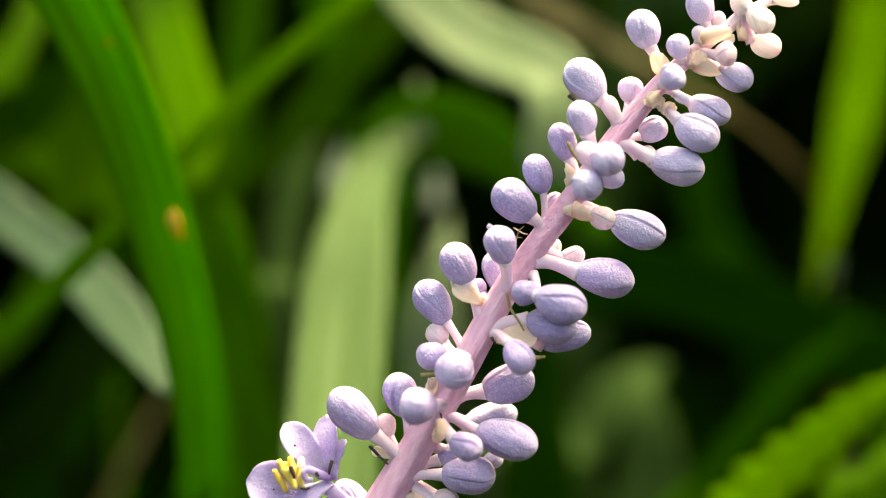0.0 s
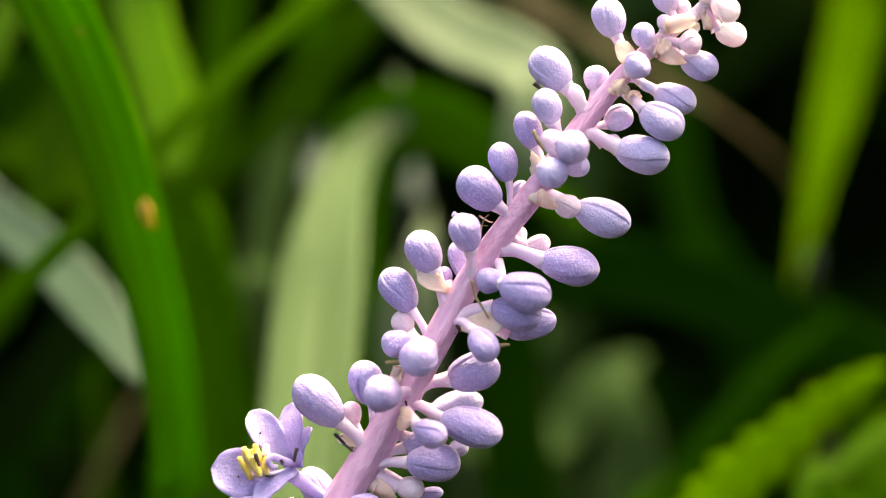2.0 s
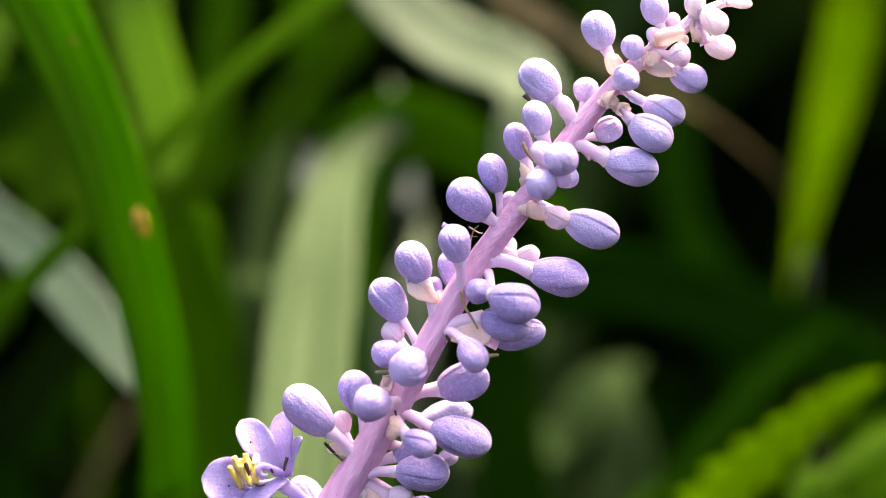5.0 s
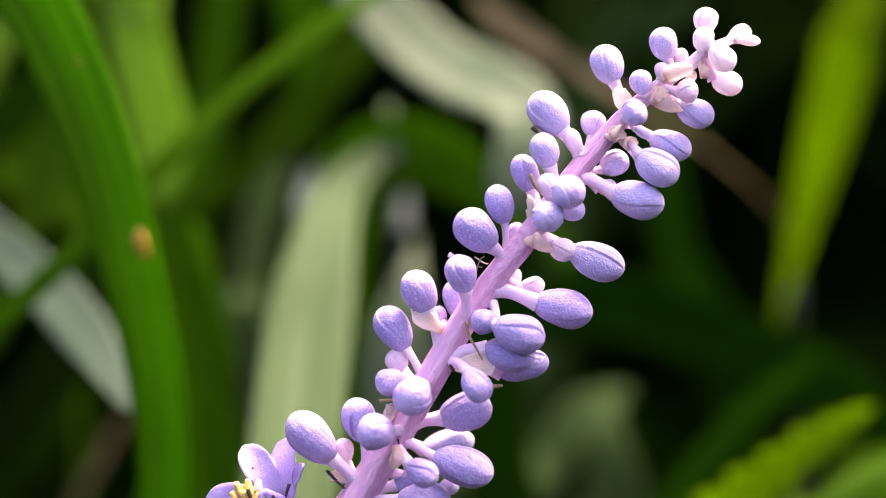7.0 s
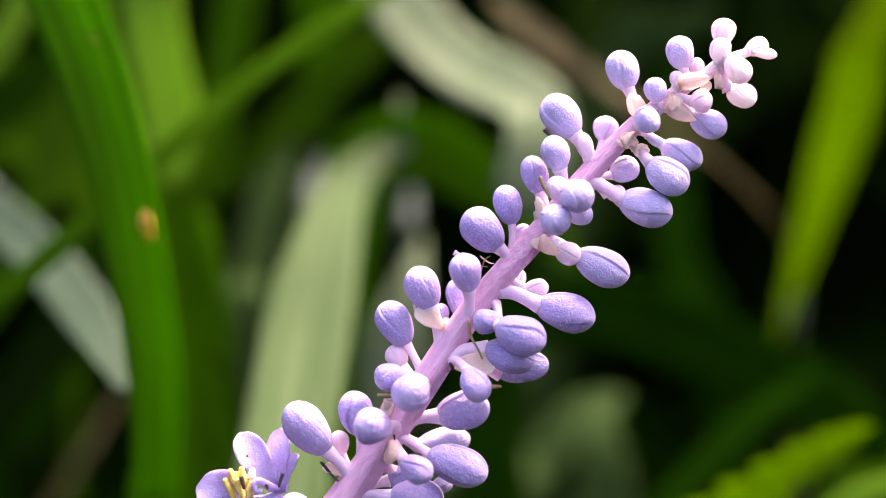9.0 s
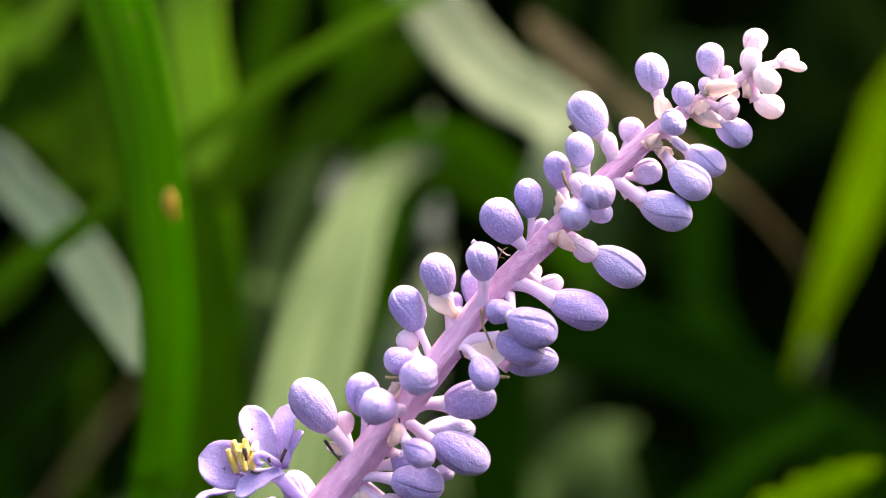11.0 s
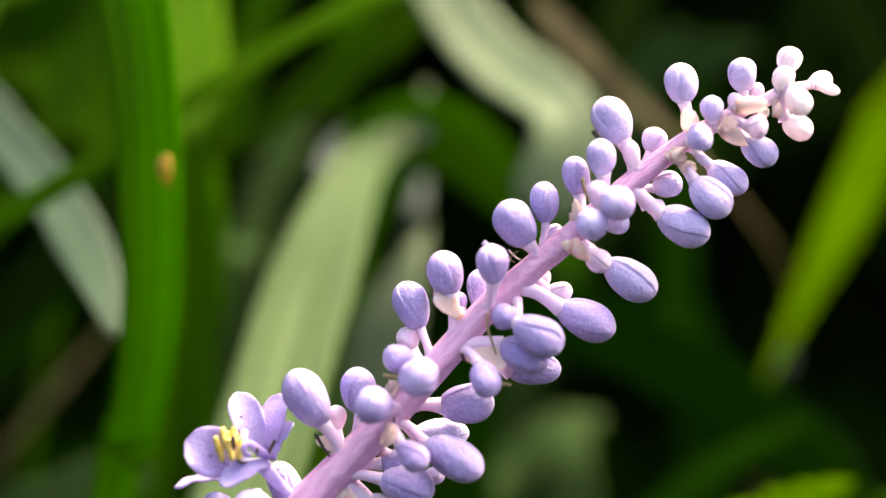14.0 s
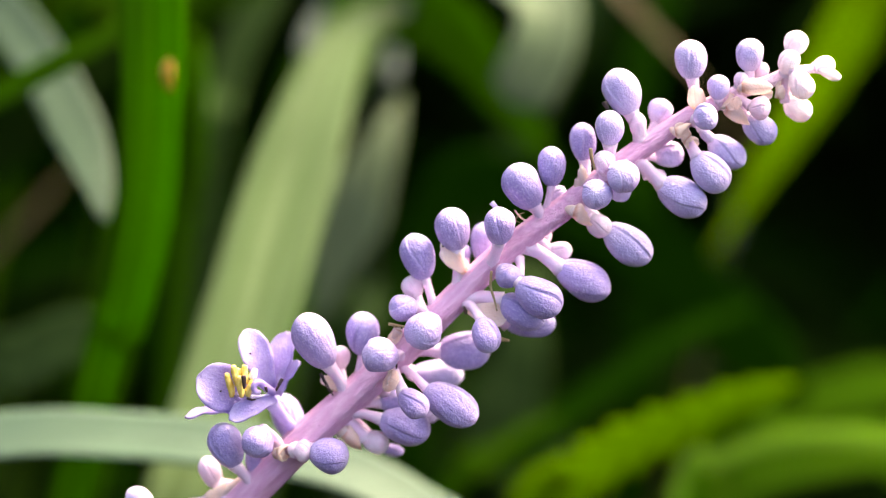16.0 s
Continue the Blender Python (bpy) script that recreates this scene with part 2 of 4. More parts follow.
LEAF_ASH = leaf_skin("ash_green_leaf", (0.056, 0.098, 0.052), (0.098, 0.145, 0.085), (0.10, 0.17, 0.075), 0.3, 0.5, 0.05)
# shaded copy of the leaf green for a blade at the back
LEAF_BACK_SHADE = leaf_skin("back_shade_leaf", (0.009, 0.04, 0.0015), (0.02, 0.066, 0.003), (0.04, 0.15, 0.001), 0.3, 0.6, 0.0)
LEAF_LIME = leaf_skin("lime_green_leaf", (0.0756, 0.159, 0.00227), (0.129, 0.234, 0.00302), (0.393, 0.65, 0.00454), 0.5, 0.5, 0.0, 0.25)
LEAF_OLIVE = leaf_skin("olive_leaf", (0.019, 0.066, 0.0025), (0.04, 0.105, 0.005), (0.085, 0.22, 0.003), 0.35, 0.6, 0.0)
LEAF_FROST = leaf_skin("frosted_leaf", (0.045, 0.098, 0.062), (0.08, 0.135, 0.092), (0.085, 0.18, 0.08), 0.2, 0.5, 0.1)
LEAF_MID = leaf_skin("mid_green_leaf", (0.0342, 0.112, 0.0036), (0.0675, 0.171, 0.009), (0.144, 0.378, 0.0036), 0.45, 0.5, 0.0, 0.25)
# near-black leaf green: the deep shade of the bed is put into the colour
LEAF_DEEP_SHADE = leaf_skin("deep_shade_leaf", (0.004, 0.013, 0.0016), (0.010, 0.026, 0.0033), (0.014, 0.045, 0.0018), 0.2, 0.8, 0.0)
# darker copy of the leaf green, with the shade mixed into its colour
LEAF_SHADE = leaf_skin("shaded_green_leaf", (0.0038, 0.028, 0.0008), (0.009, 0.048, 0.0016), (0.019, 0.10, 0.0008), 0.35, 0.6, 0.0)
# mid green toned down: half shade is put into this colour
LEAF_MOSS_SHADE = leaf_skin("moss_shade_leaf", (0.0215, 0.0806, 0.00269), (0.0466, 0.13, 0.00538), (0.116, 0.305, 0.00269), 0.4, 0.6, 0.0)
LEAF_SOFT = leaf_skin("soft_green_leaf", (0.0927, 0.209, 0.0162), (0.162, 0.307, 0.0371), (0.336, 0.637, 0.0348), 0.45, 0.5, 0.0, 0.25)
LEAF_LOW = leaf_skin("yellow_green_leaf", (0.0554, 0.143, 0.00158), (0.119, 0.253, 0.00317), (0.317, 0.554, 0.00238), 0.5, 0.5, 0.0, 0.25)
LEAF_DULL = leaf_skin("dull_olive_leaf", (0.018, 0.050, 0.012), (0.042, 0.084, 0.026), (0.07, 0.16, 0.022), 0.35, 0.55, 0.02)

# ---- building ----
TILT = radians(25)
ACROSS, UP, TOWARD = Vector((1, 0, 0)), Vector((0, math.sin(TILT), math.cos(TILT))), Vector((0, -math.cos(TILT), math.sin(TILT)))
HEART = Vector((0, 0, 0.32))


def at(u, v, w):
    """A place by millimetres across, up and toward the viewer from the middle of the spike."""
    return HEART + (ACROSS * u + UP * v + TOWARD * w) * 0.001


def part(name, mesh, material, parent, label="", smooth=True):
    if isinstance(mesh, bmesh.types.BMesh):
        bm, mesh = mesh, bpy.data.meshes.new(name)
        bmesh.ops.recalc_face_normals(bm, faces=bm.faces)
        bm.to_mesh(mesh)
        bm.free()
        mesh.materials.append(material)
        mesh.polygons.foreach_set("use_smooth", [smooth] * len(mesh.polygons))
    ob = new(name, mesh)
    if parent is not None:
        ob.parent = parent
        ob.matrix_parent_inverse = parent.matrix_world.inverted()
    return tagged(ob, label) if label else ob


def thing(name, place, label, category, group="", kind=""):
    ob = new(name)
    ob.empty_display_size = 0.01
    ob.matrix_world = Matrix.Translation(place)
    ob.location = place
    bpy.context.view_layer.update()
    return tagged(ob, label, category, group, kind)


def spline(points, steps):
    """A smooth line through points (Catmull-Rom), each a tuple of any length."""
    pts = [np.array(p, float) for p in points]
    pts = [2 * pts[0] - pts[1], *pts, 2 * pts[-1] - pts[-2]]
    out = []
    for a, b, c, d in zip(pts, pts[1:], pts[2:], pts[3:]):
        for k in range(steps):
            s = k / steps
            out.append(0.5 * (2 * b + (c - a) * s + (2 * a - 5 * b + 4 * c - d) * s * s + (3 * b - 3 * c + d - a) * s ** 3))
    out.append(pts[-2])
    return out


def grid_mesh(rows, closed, caps=True):
    """A bmesh skin over rows of points of equal length, with a UV map: across, along."""
    bm = bmesh.new()
    uv = bm.loops.layers.uv.new("UVMap")
    made = [[bm.verts.new(p) for p in row] for row in rows]
    n, m = len(rows), len(rows[0])
    for i in range(n - 1):
        for j in range(m if closed else m - 1):
            k = (j + 1) % m
            f = bm.faces.new((made[i][j], made[i][k], made[i + 1][k], made[i + 1][j]))
            for loop, (a, b) in zip(f.loops, ((j, i), (j + 1, i), (j + 1, i + 1), (j, i + 1))):
                loop[uv].uv = (a / (m if closed else m - 1), b / (n - 1))
    if closed and caps:
        for row, b in ((made[0], 0.0), (made[-1], 1.0)):
            f = bm.faces.new(row)
            for j, loop in enumerate(f.loops):
                loop[uv].uv = (j / m, b)
    return bm


def tube(points, radii, segments=12, ridges=0.0, count=5):
    """A tapered round stalk along points, ridged lengthwise if wanted."""
    rows, side = [], None
    pts = [Vector(p) for p in points]
    for i, p in enumerate(pts):
        t = (pts[min(i + 1, len(pts) - 1)] - pts[max(i - 1, 0)]).normalized()
        side = (TOWARD if side is None else side)
        side = (side - t * side.dot(t)).normalized()
        other = t.cross(side)
        row = []
        for j in range(segments):
            a = 2 * math.pi * j / segments
            r = radii[i] * (1 + ridges * math.cos(count * a + 0.6 * math.sin(i * 0.4)))
            row.append(p + (side * math.cos(a) + other * math.sin(a)) * r)
        rows.append(row)
    return grid_mesh(rows, True)


def blade(points, width, tip=0.12, root=1.0, tilt=0.0, fold=0.12, thick=0.0004, steps=7, cross=9, wave=0.0, twist=0.0, grow=3.0, point=0.6, teeth=0.0):
    """A strap leaf along points in millimetres, root first; tilt turns its face about its length, teeth notch its rim."""
    mids = [at(*p) for p in spline(points, steps)]
    n = len(mids)
    top, low = [], []
    for i, p in enumerate(mids):
        t = (mids[min(i + 1, n - 1)] - mids[max(i - 1, 0)]).normalized()
        s = i / (n - 1)
        side = Matrix.Rotation(radians(tilt + twist * s), 3, t) @ t.cross(TOWARD).normalized()
        face = side.cross(t).normalized()
        if face.dot(TOWARD) < 0:
            face = -face
        w = width * 0.0005 * min(1.0, root + s * grow) * min(1.0, ((1 - s) / tip) ** point if tip else 1.0)
        bite = (s * 13) % 1.0
        w = max(w * (1 - teeth * bite) * (1 + wave * math.sin(46 * s) + 0.5 * wave * math.sin(83 * s)), 0.0003)
        a, b = [], []
        for j in range(cross):
            x = 2 * j / (cross - 1) - 1
            ripple = 0.02 * math.sin(9 * s + 3 * x) + 0.012 * math.cos(6 * math.pi * x)
            q = p + side * (x * w) + face * (w * (fold * (abs(x) ** 1.3) + ripple))
            a.append(q + face * thick * (0.5 + 0.5 * (1 - x * x)))
            b.append(q - face * thick * 0.5)
        top.append(a + b[::-1])
    return grid_mesh(top, True)


def leaf(points, width, material, label, group="strap leaves", name="leaf", **shape):
    ob = part(name, blade(points, width, **shape), material, None)
    line = [at(*p) for p in spline(points, 5)]
    line = line[: int(len(line) * 0.94)]
    n = len(line)
    part("midrib", tube(line, [0.000012 * width * (1.2 - k / n) + 0.00006 for k in range(n)], 8), material, ob)
    return tagged(ob, label, "leaf", group)


# ---- ground ----
def ground():
    rows = []
    xs = [-60, -20, -6, -2, *[-1 + 0.05 * k for k in range(41)], 2, 6, 20, 60]
    ys = [-60, -20, -6, -2, *[-0.6 + 0.05 * k for k in range(61)], 3.5, 8, 25, 60]
    for y in ys:
        rows.append([Vector((x, y, math.exp(-(x * x + y * y) / 3) * (0.018 * noise.noise((x * 6, y * 6, 0.3)) + 0.008 * noise.noise((x * 21, y * 21, 1.7))) - 0.006)) for x in xs])
    tagged(part("ground", grid_mesh(rows, False), SOIL, None), "dark damp garden soil under the plants", "ground", kind="structure")


ground()

# ---- the flower spike ----
FOOT = at(-20, -330, -50)
FOOT.z = 0.0
spike = thing("flower_spike", FOOT, "leaning spike of lavender buds on a pink stem", "flower")


def unit_bud(name, material, belly, neck, twist):
    """A closed bud of length 1 along z and width 1: three overlapping tepals, a blunt tip, a narrowed base."""
    rows, rings, around = [], 32, 90
    for i in range(rings + 1):
        s = i / rings
        z = 0.5 - 0.5 * math.cos(math.pi * s)
        r = 0.5 * (max(0.0, 1 - abs(2 * z - 1) ** 2.35)) ** 0.52
        r *= 1 - neck * (1 - z) ** 2 + belly * math.sin(math.pi * z) * (z - 0.5)
        row = []
        for j in range(around):
            a = 2 * math.pi * j / around - twist * z
            turn = (3 * j / around) % 1.0
            step = 0.10 * (turn - 0.5) if turn < 0.965 else 0.10 * (0.465 - (turn - 0.965) / 0.035 * 0.965)
            step -= 0.03 * math.exp(-((min(turn, 1 - turn)) / 0.03) ** 2)
            keel = -0.011 * (math.exp(-((turn - 0.3) / 0.10) ** 2) + math.exp(-((turn - 0.68) / 0.09) ** 2))
            lump = 0.042 * noise.noise((math.cos(a) * 1.4 + twist * 7, math.sin(a) * 1.4, z * 2.2))
            fine = 0.011 * noise.noise((math.cos(a) * 7 + twist * 3, math.sin(a) * 7, z * 3.0)) + 0.009 * noise.noise((math.cos(a) * 13, math.sin(a) * 13 + twist, z * 9.0))
            lump += fine * math.sin(math.pi * z) ** 0.5
            k = r * (1 + (step + keel) * min(1.0, 3.5 * z) * (1 + 0.5 * z ** 4) + lump)
            row.append(Vector((k * math.cos(a), k * math.sin(a), z)))
        rows.append(row)
    rows[0] = [Vector((0.02 * math.cos(2 * math.pi * j / around), 0.02 * math.sin(2 * math.pi * j / around), 0)) for j in range(around)]
    rows[-1] = [Vector((0.03 * math.cos(2 * math.pi * j / around), 0.03 * math.sin(2 * math.pi * j / around), 1)) for j in range(around)]
    bm = grid_mesh(rows, True)
    bmesh.ops.recalc_face_normals(bm, faces=bm.faces)
    mesh = bpy.data.meshes.new(name)
    bm.to_mesh(mesh)
    bm.free()
    mesh.materials.append(material)
    mesh.polygons.foreach_set("use_smooth", [True] * len(mesh.polygons))
    return mesh


SHAPES = {m: [unit_bud("bud", m, *form) for form in ((0.15, 0.10, 0.3), (0.05, 0.16, -0.4), (0.25, 0.06, 0.8), (0.1, 0.12, -0.9))]
          for m in (LAVENDER, LILAC, PALE_LIT, BLUSH, ROSE)}
WORDS = {LAVENDER: "closed lavender bud", LILAC: "closed light lilac bud", PALE_LIT: "lilac bud with sunlight in its pale colour", BLUSH: "small blush-pink bud", ROSE: "tiny rose-pink young bud",
         CREAM: "small cream-coloured bract"}
dice = random.Random(4)


def bract_cup(name, seed):
    """A papery bract of length 1 along z and width 1: an open cup with a torn, pointed rim on one side."""
    around, rings, skin_in = 30, 9, 0.90
    tall = [0.62 + 0.38 * math.cos(2 * math.pi * j / around) + 0.16 * noise.noise((2.2 * math.cos(2 * math.pi * j / around) + seed, 2.2 * math.sin(2 * math.pi * j / around), seed * 1.7)) for j in range(around)]

    def ring(s, k):
        r = 0.5 * (0.42 + 0.62 * math.sin(math.pi * min(1.0, 0.08 + 0.66 * s)))
        return [Vector((k * r * math.cos(2 * math.pi * j / around), k * r * math.sin(2 * math.pi * j / around), s * tall[j] + 0.02 * noise.noise((j * 0.7, s * 3, seed)))) for j in range(around)]

    rows = [ring(i / rings, 1.0) for i in range(rings + 1)] + [ring(i / rings, skin_in) for i in range(rings, -1, -1)]
    bm = grid_mesh(rows, True)
    bmesh.ops.recalc_face_normals(bm, faces=bm.faces)
    mesh = bpy.data.meshes.new(name)
    bm.to_mesh(mesh)
    bm.free()
    mesh.materials.append(CREAM)
    mesh.polygons.foreach_set("use_smooth", [True] * len(mesh.polygons))
    return mesh


SHAPES[CREAM] = [bract_cup("bract", seed) for seed in (1.3, 4.1, 7.7, 9.2)]


def bud(base, tip, width, skin, foot, stalk):
    a, b, f = at(*base), at(*tip), at(*foot)
    axis = (b - a) * 0.98
    width *= 0.95
    turn = axis.to_track_quat("Z", "Y").to_matrix().to_4x4() @ Matrix.Rotation(dice.uniform(0, 6.28), 4, "Z")
    m = Matrix.Translation(a) @ turn @ Matrix.Diagonal((width * 0.001, width * 0.001, axis.length, 1))
    ob = part("bract" if skin is CREAM else "bud", dice.choice(SHAPES[skin]), skin, spike, WORDS[skin])
    ob.matrix_world = m
    inner = a + axis * 0.08
    bend = (inner + f) / 2 + UP * (0.06 * (inner - f).length) - axis * 0.05
    line = spline([tuple(f), tuple(bend), tuple(inner)], 5)
    n = len(line) - 1
    radii = [stalk * 0.0005 * (1.18 - 0.4 * math.sin(math.pi * min(1, i / n * 0.8)) + 0.22 * (i / n) ** 3) for i in range(n + 1)]
    stem = part("pedicel", tube(line, radii, 10, 0.05, 4), STALK if skin is not CREAM else CREAM, None)
    bpy.context.view_layer.update()
    stem.parent = ob
    stem.matrix_parent_inverse = ob.matrix_world.inverted()


# the axis of the spike: (across, up, toward the viewer) in millimetres, and its thickness
AXIS = [(-20, -330, -50, 4.2), (-27, -110, -28, 4.0), (-24, -55, -6, 3.6), (-19.5, -37, -1.5, 3.4), (-12.8, -25.3, 0, 3.12), (-7.6, -18.3, 0, 3.02), (-3.6, -12.8, 0, 2.82), (-1.5, -9.8, 0, 2.62), (2.7, -3.7, 0, 2.41), (6.1, 0.2, 0, 2.26), (8.0, 2.2, 0, 2.21), (10.3, 4.8, 0, 2.11), (13.1, 8.0, 0, 2.01), (17.2, 12.2, 0, 1.71), (19.1, 13.8, 0, 1.56), (20.8, 15.0, 0, 1.41), (22.7, 16.3, 0, 1.31), (24.2, 17.1, 0, 1.21), (25.6, 18.1, 0, 1.11), (27.3, 18.8, 0, 0.91), (28.6, 19.2, 0, 0.70)]
line = spline(AXIS, 6)
part("stem", tube([at(*p[:3]) for p in line], [p[3] * 0.0005 for p in line], 24, 0.06, 6), STEM, spike, "ridged pink stem")
# lower whorl beside the open flower
bud((-10.3, -15.9, 1.2), (-13.8, -11.4, 1.8), 3.8, LAVENDER, (-8.2, -18.4, 0.3), 1.3)
bud((-7.5, -14.6, -0.5), (-8.3, -10.5, -0.5), 3.3, LAVENDER, (-7.8, -17.8, -0.1), 0.7)
bud((-4.9, -13.6, 3.8), (-7.3, -12.9, 6.2), 3.4, LAVENDER, (-4.1, -13.8, 0.5), 1.2)
bud((-9.3, -16.4, -1.0), (-9.6, -14.1, -1.0), 1.9, BLUSH, (-8.2, -18.3, -0.2), 0.9)
# next whorl up
bud((-3.5, -8.5, -1.0), (-4.7, -6.6, -1.0), 2.2, BLUSH, (-2.2, -10.2, -0.2), 0.9)
bud((-3.5, -8.8, 1.2), (-6.0, -9.7, 1.8), 2.6, LAVENDER, (-2.2, -10.2, 0.3), 1.1)
bud((-1.8, -9.6, 3.0), (-3.6, -11.2, 6.0), 3.6, LAVENDER, (-1.6, -10.3, 0.5), 1.3)
bud((-3.1, -6.6, -0.5), (-5.3, -2.6, -0.5), 3.3, LAVENDER, (-1.7, -9.5, -0.1), 0.9)
# middle whorls
bud((-0.8, -3.4, 0.5), (-2.4, 0.5, 0.5), 3.4, LAVENDER, (0.1, -6.7, 0.1), 1.4)
bud((1.9, -4.3, -2.7), (1.4, -0.6, -3.3), 2.4, LAVENDER, (1.5, -5.2, -0.5), 1.1)
bud((0.3, -4.5, -2.5), (-0.1, -2.9, -2.5), 1.3, LAVENDER, (0.8, -5.6, -0.4), 0.8)
bud((2.6, -1.8, 2.5), (1.9, 1.6, 3.5), 3.0, LAVENDER, (2.5, -4.1, 0.5), 1.2)
bud((5.2, -4.4, 2.2), (2.8, -4.5, 2.8), 2.4, LAVENDER, (4.9, -3.0, 0.4), 0.9)
bud((4.8, -4.8, 3.2), (9.2, -6.6, 3.8), 3.6, LAVENDER, (3.2, -4.1, 0.5), 1.1)
bud((3.7, -6.9, 1.2), (8.3, -8.2, 1.8), 3.3, LAVENDER, (0.6, -7.7, 0.3), 1.5)
bud((4.9, -9.3, -1.0), (9.7, -8.4, -1.0), 3.0, LAVENDER, (1.2, -7.7, -0.2), 1.5)
bud((2.2, -8.6, 3.2), (3.6, -11.3, 4.8), 2.7, LAVENDER, (0.8, -7.9, 0.5), 1.0)
bud((-0.7, -13.1, -1.5), (4.3, -12.2, -1.5), 3.8, LAVENDER, (-3.7, -13.6, -0.3), 1.4)
# whorl below the middle, buds spreading outward
bud((-2.7, -16.1, -3.5), (2.5, -15.3, -3.5), 2.8, PALE_LIT, (-4.3, -14.5, -0.5), 1.2)
bud((-1.5, -16.1, 1.8), (3.9, -18.2, 2.2), 3.8, LAVENDER, (-4.2, -14.6, 0.3), 0.9)
bud((-3.6, -16.4, 3.8), (-1.1, -17.8, 5.3), 2.6, LAVENDER, (-4.7, -15.1, 0.5), 1.1)
bud((-5.0, -19.8, 1.0), (0.0, -20.4, 1.0), 3.7, LAVENDER, (-8.1, -20.1, 0.2), 1.1)
bud((-5.2, -18.8, -1.0), (-2.8, -18.1, -1.0), 2.2, LAVENDER, (-7.6, -19.5, -0.2), 1.1)
bud((-1.2, -19.8, -2.5), (0.7, -19.0, -2.5), 1.7, PALE_LIT, (-5.3, -17.5, -0.4), 0.9)
bud((-4.3, -16.0, 2.5), (-5.4, -15.4, 3.5), 2.2, CREAM, (-4.9, -14.9, 0.5), 1.1)
bud((-8.0, -21.8, 0.0), (-5.8, -22.4, 0.0), 2.1, CREAM, (-9.2, -21.1, 0.0), 1.5)
bud((-6.1, -22.2, -0.2), (-3.5, -22.4, 0.2), 2.3, BLUSH, (-9.0, -20.1, 0.0), 1.5)
bud((-4.3, -23.1, -1.5), (-1.9, -23.1, -1.5), 1.3, LAVENDER, (-8.7, -19.7, 0.0), 0.9)
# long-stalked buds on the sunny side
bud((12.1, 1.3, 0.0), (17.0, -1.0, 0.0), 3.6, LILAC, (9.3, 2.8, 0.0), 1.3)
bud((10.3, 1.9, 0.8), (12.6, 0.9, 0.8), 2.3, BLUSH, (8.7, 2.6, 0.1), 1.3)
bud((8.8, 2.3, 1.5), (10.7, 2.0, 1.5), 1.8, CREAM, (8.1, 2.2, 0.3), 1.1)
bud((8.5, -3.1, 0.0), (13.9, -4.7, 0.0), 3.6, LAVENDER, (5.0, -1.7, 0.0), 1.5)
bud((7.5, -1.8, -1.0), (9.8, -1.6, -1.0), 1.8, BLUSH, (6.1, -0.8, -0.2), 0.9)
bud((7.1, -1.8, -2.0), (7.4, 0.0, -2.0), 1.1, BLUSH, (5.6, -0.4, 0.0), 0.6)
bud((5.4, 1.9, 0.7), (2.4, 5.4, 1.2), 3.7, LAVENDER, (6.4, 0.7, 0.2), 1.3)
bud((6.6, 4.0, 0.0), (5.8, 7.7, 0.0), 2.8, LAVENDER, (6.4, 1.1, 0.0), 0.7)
bud((6.7, 2.2, -1.5), (8.0, 4.1, -1.5), 1.7, PALE_LIT, (7.4, 1.6, 0.0), 0.6)
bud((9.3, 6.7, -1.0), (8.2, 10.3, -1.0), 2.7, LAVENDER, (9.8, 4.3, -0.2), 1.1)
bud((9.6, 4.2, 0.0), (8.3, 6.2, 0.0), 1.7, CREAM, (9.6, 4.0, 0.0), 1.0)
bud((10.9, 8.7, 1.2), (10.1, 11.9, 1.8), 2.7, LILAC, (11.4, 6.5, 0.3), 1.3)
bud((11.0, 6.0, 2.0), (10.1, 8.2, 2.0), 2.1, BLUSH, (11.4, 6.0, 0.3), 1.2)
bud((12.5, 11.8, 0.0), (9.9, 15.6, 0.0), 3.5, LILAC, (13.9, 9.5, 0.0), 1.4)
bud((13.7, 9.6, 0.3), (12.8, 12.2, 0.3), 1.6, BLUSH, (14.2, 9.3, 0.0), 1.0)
bud((15.0, 11.4, -1.5), (15.5, 13.8, -1.5), 2.5, PALE_LIT, (14.2, 9.4, -0.3), 0.8)
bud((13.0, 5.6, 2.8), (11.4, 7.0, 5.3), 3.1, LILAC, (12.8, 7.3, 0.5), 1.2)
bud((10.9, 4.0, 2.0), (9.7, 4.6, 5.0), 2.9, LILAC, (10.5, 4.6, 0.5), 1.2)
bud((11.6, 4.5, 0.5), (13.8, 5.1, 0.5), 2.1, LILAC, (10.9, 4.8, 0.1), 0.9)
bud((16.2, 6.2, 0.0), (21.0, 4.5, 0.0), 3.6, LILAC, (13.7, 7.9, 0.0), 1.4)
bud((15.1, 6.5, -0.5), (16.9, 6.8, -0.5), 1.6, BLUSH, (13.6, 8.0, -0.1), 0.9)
bud((15.6, 8.3, -1.5), (18.2, 9.4, -1.5), 2.6, PALE_LIT, (14.0, 8.0, -0.3), 0.8)
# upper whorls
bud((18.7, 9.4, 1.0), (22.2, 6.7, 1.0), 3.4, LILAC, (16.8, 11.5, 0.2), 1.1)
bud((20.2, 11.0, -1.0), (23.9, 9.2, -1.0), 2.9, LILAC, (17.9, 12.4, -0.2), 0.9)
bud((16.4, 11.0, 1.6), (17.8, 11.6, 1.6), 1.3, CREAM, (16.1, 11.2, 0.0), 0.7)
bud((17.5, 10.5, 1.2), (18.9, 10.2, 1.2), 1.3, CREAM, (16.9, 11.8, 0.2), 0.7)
bud((18.7, 11.7, 0.8), (20.1, 10.8, 0.8), 1.0, PALE_LIT, (18.0, 12.5, 0.1), 0.6)
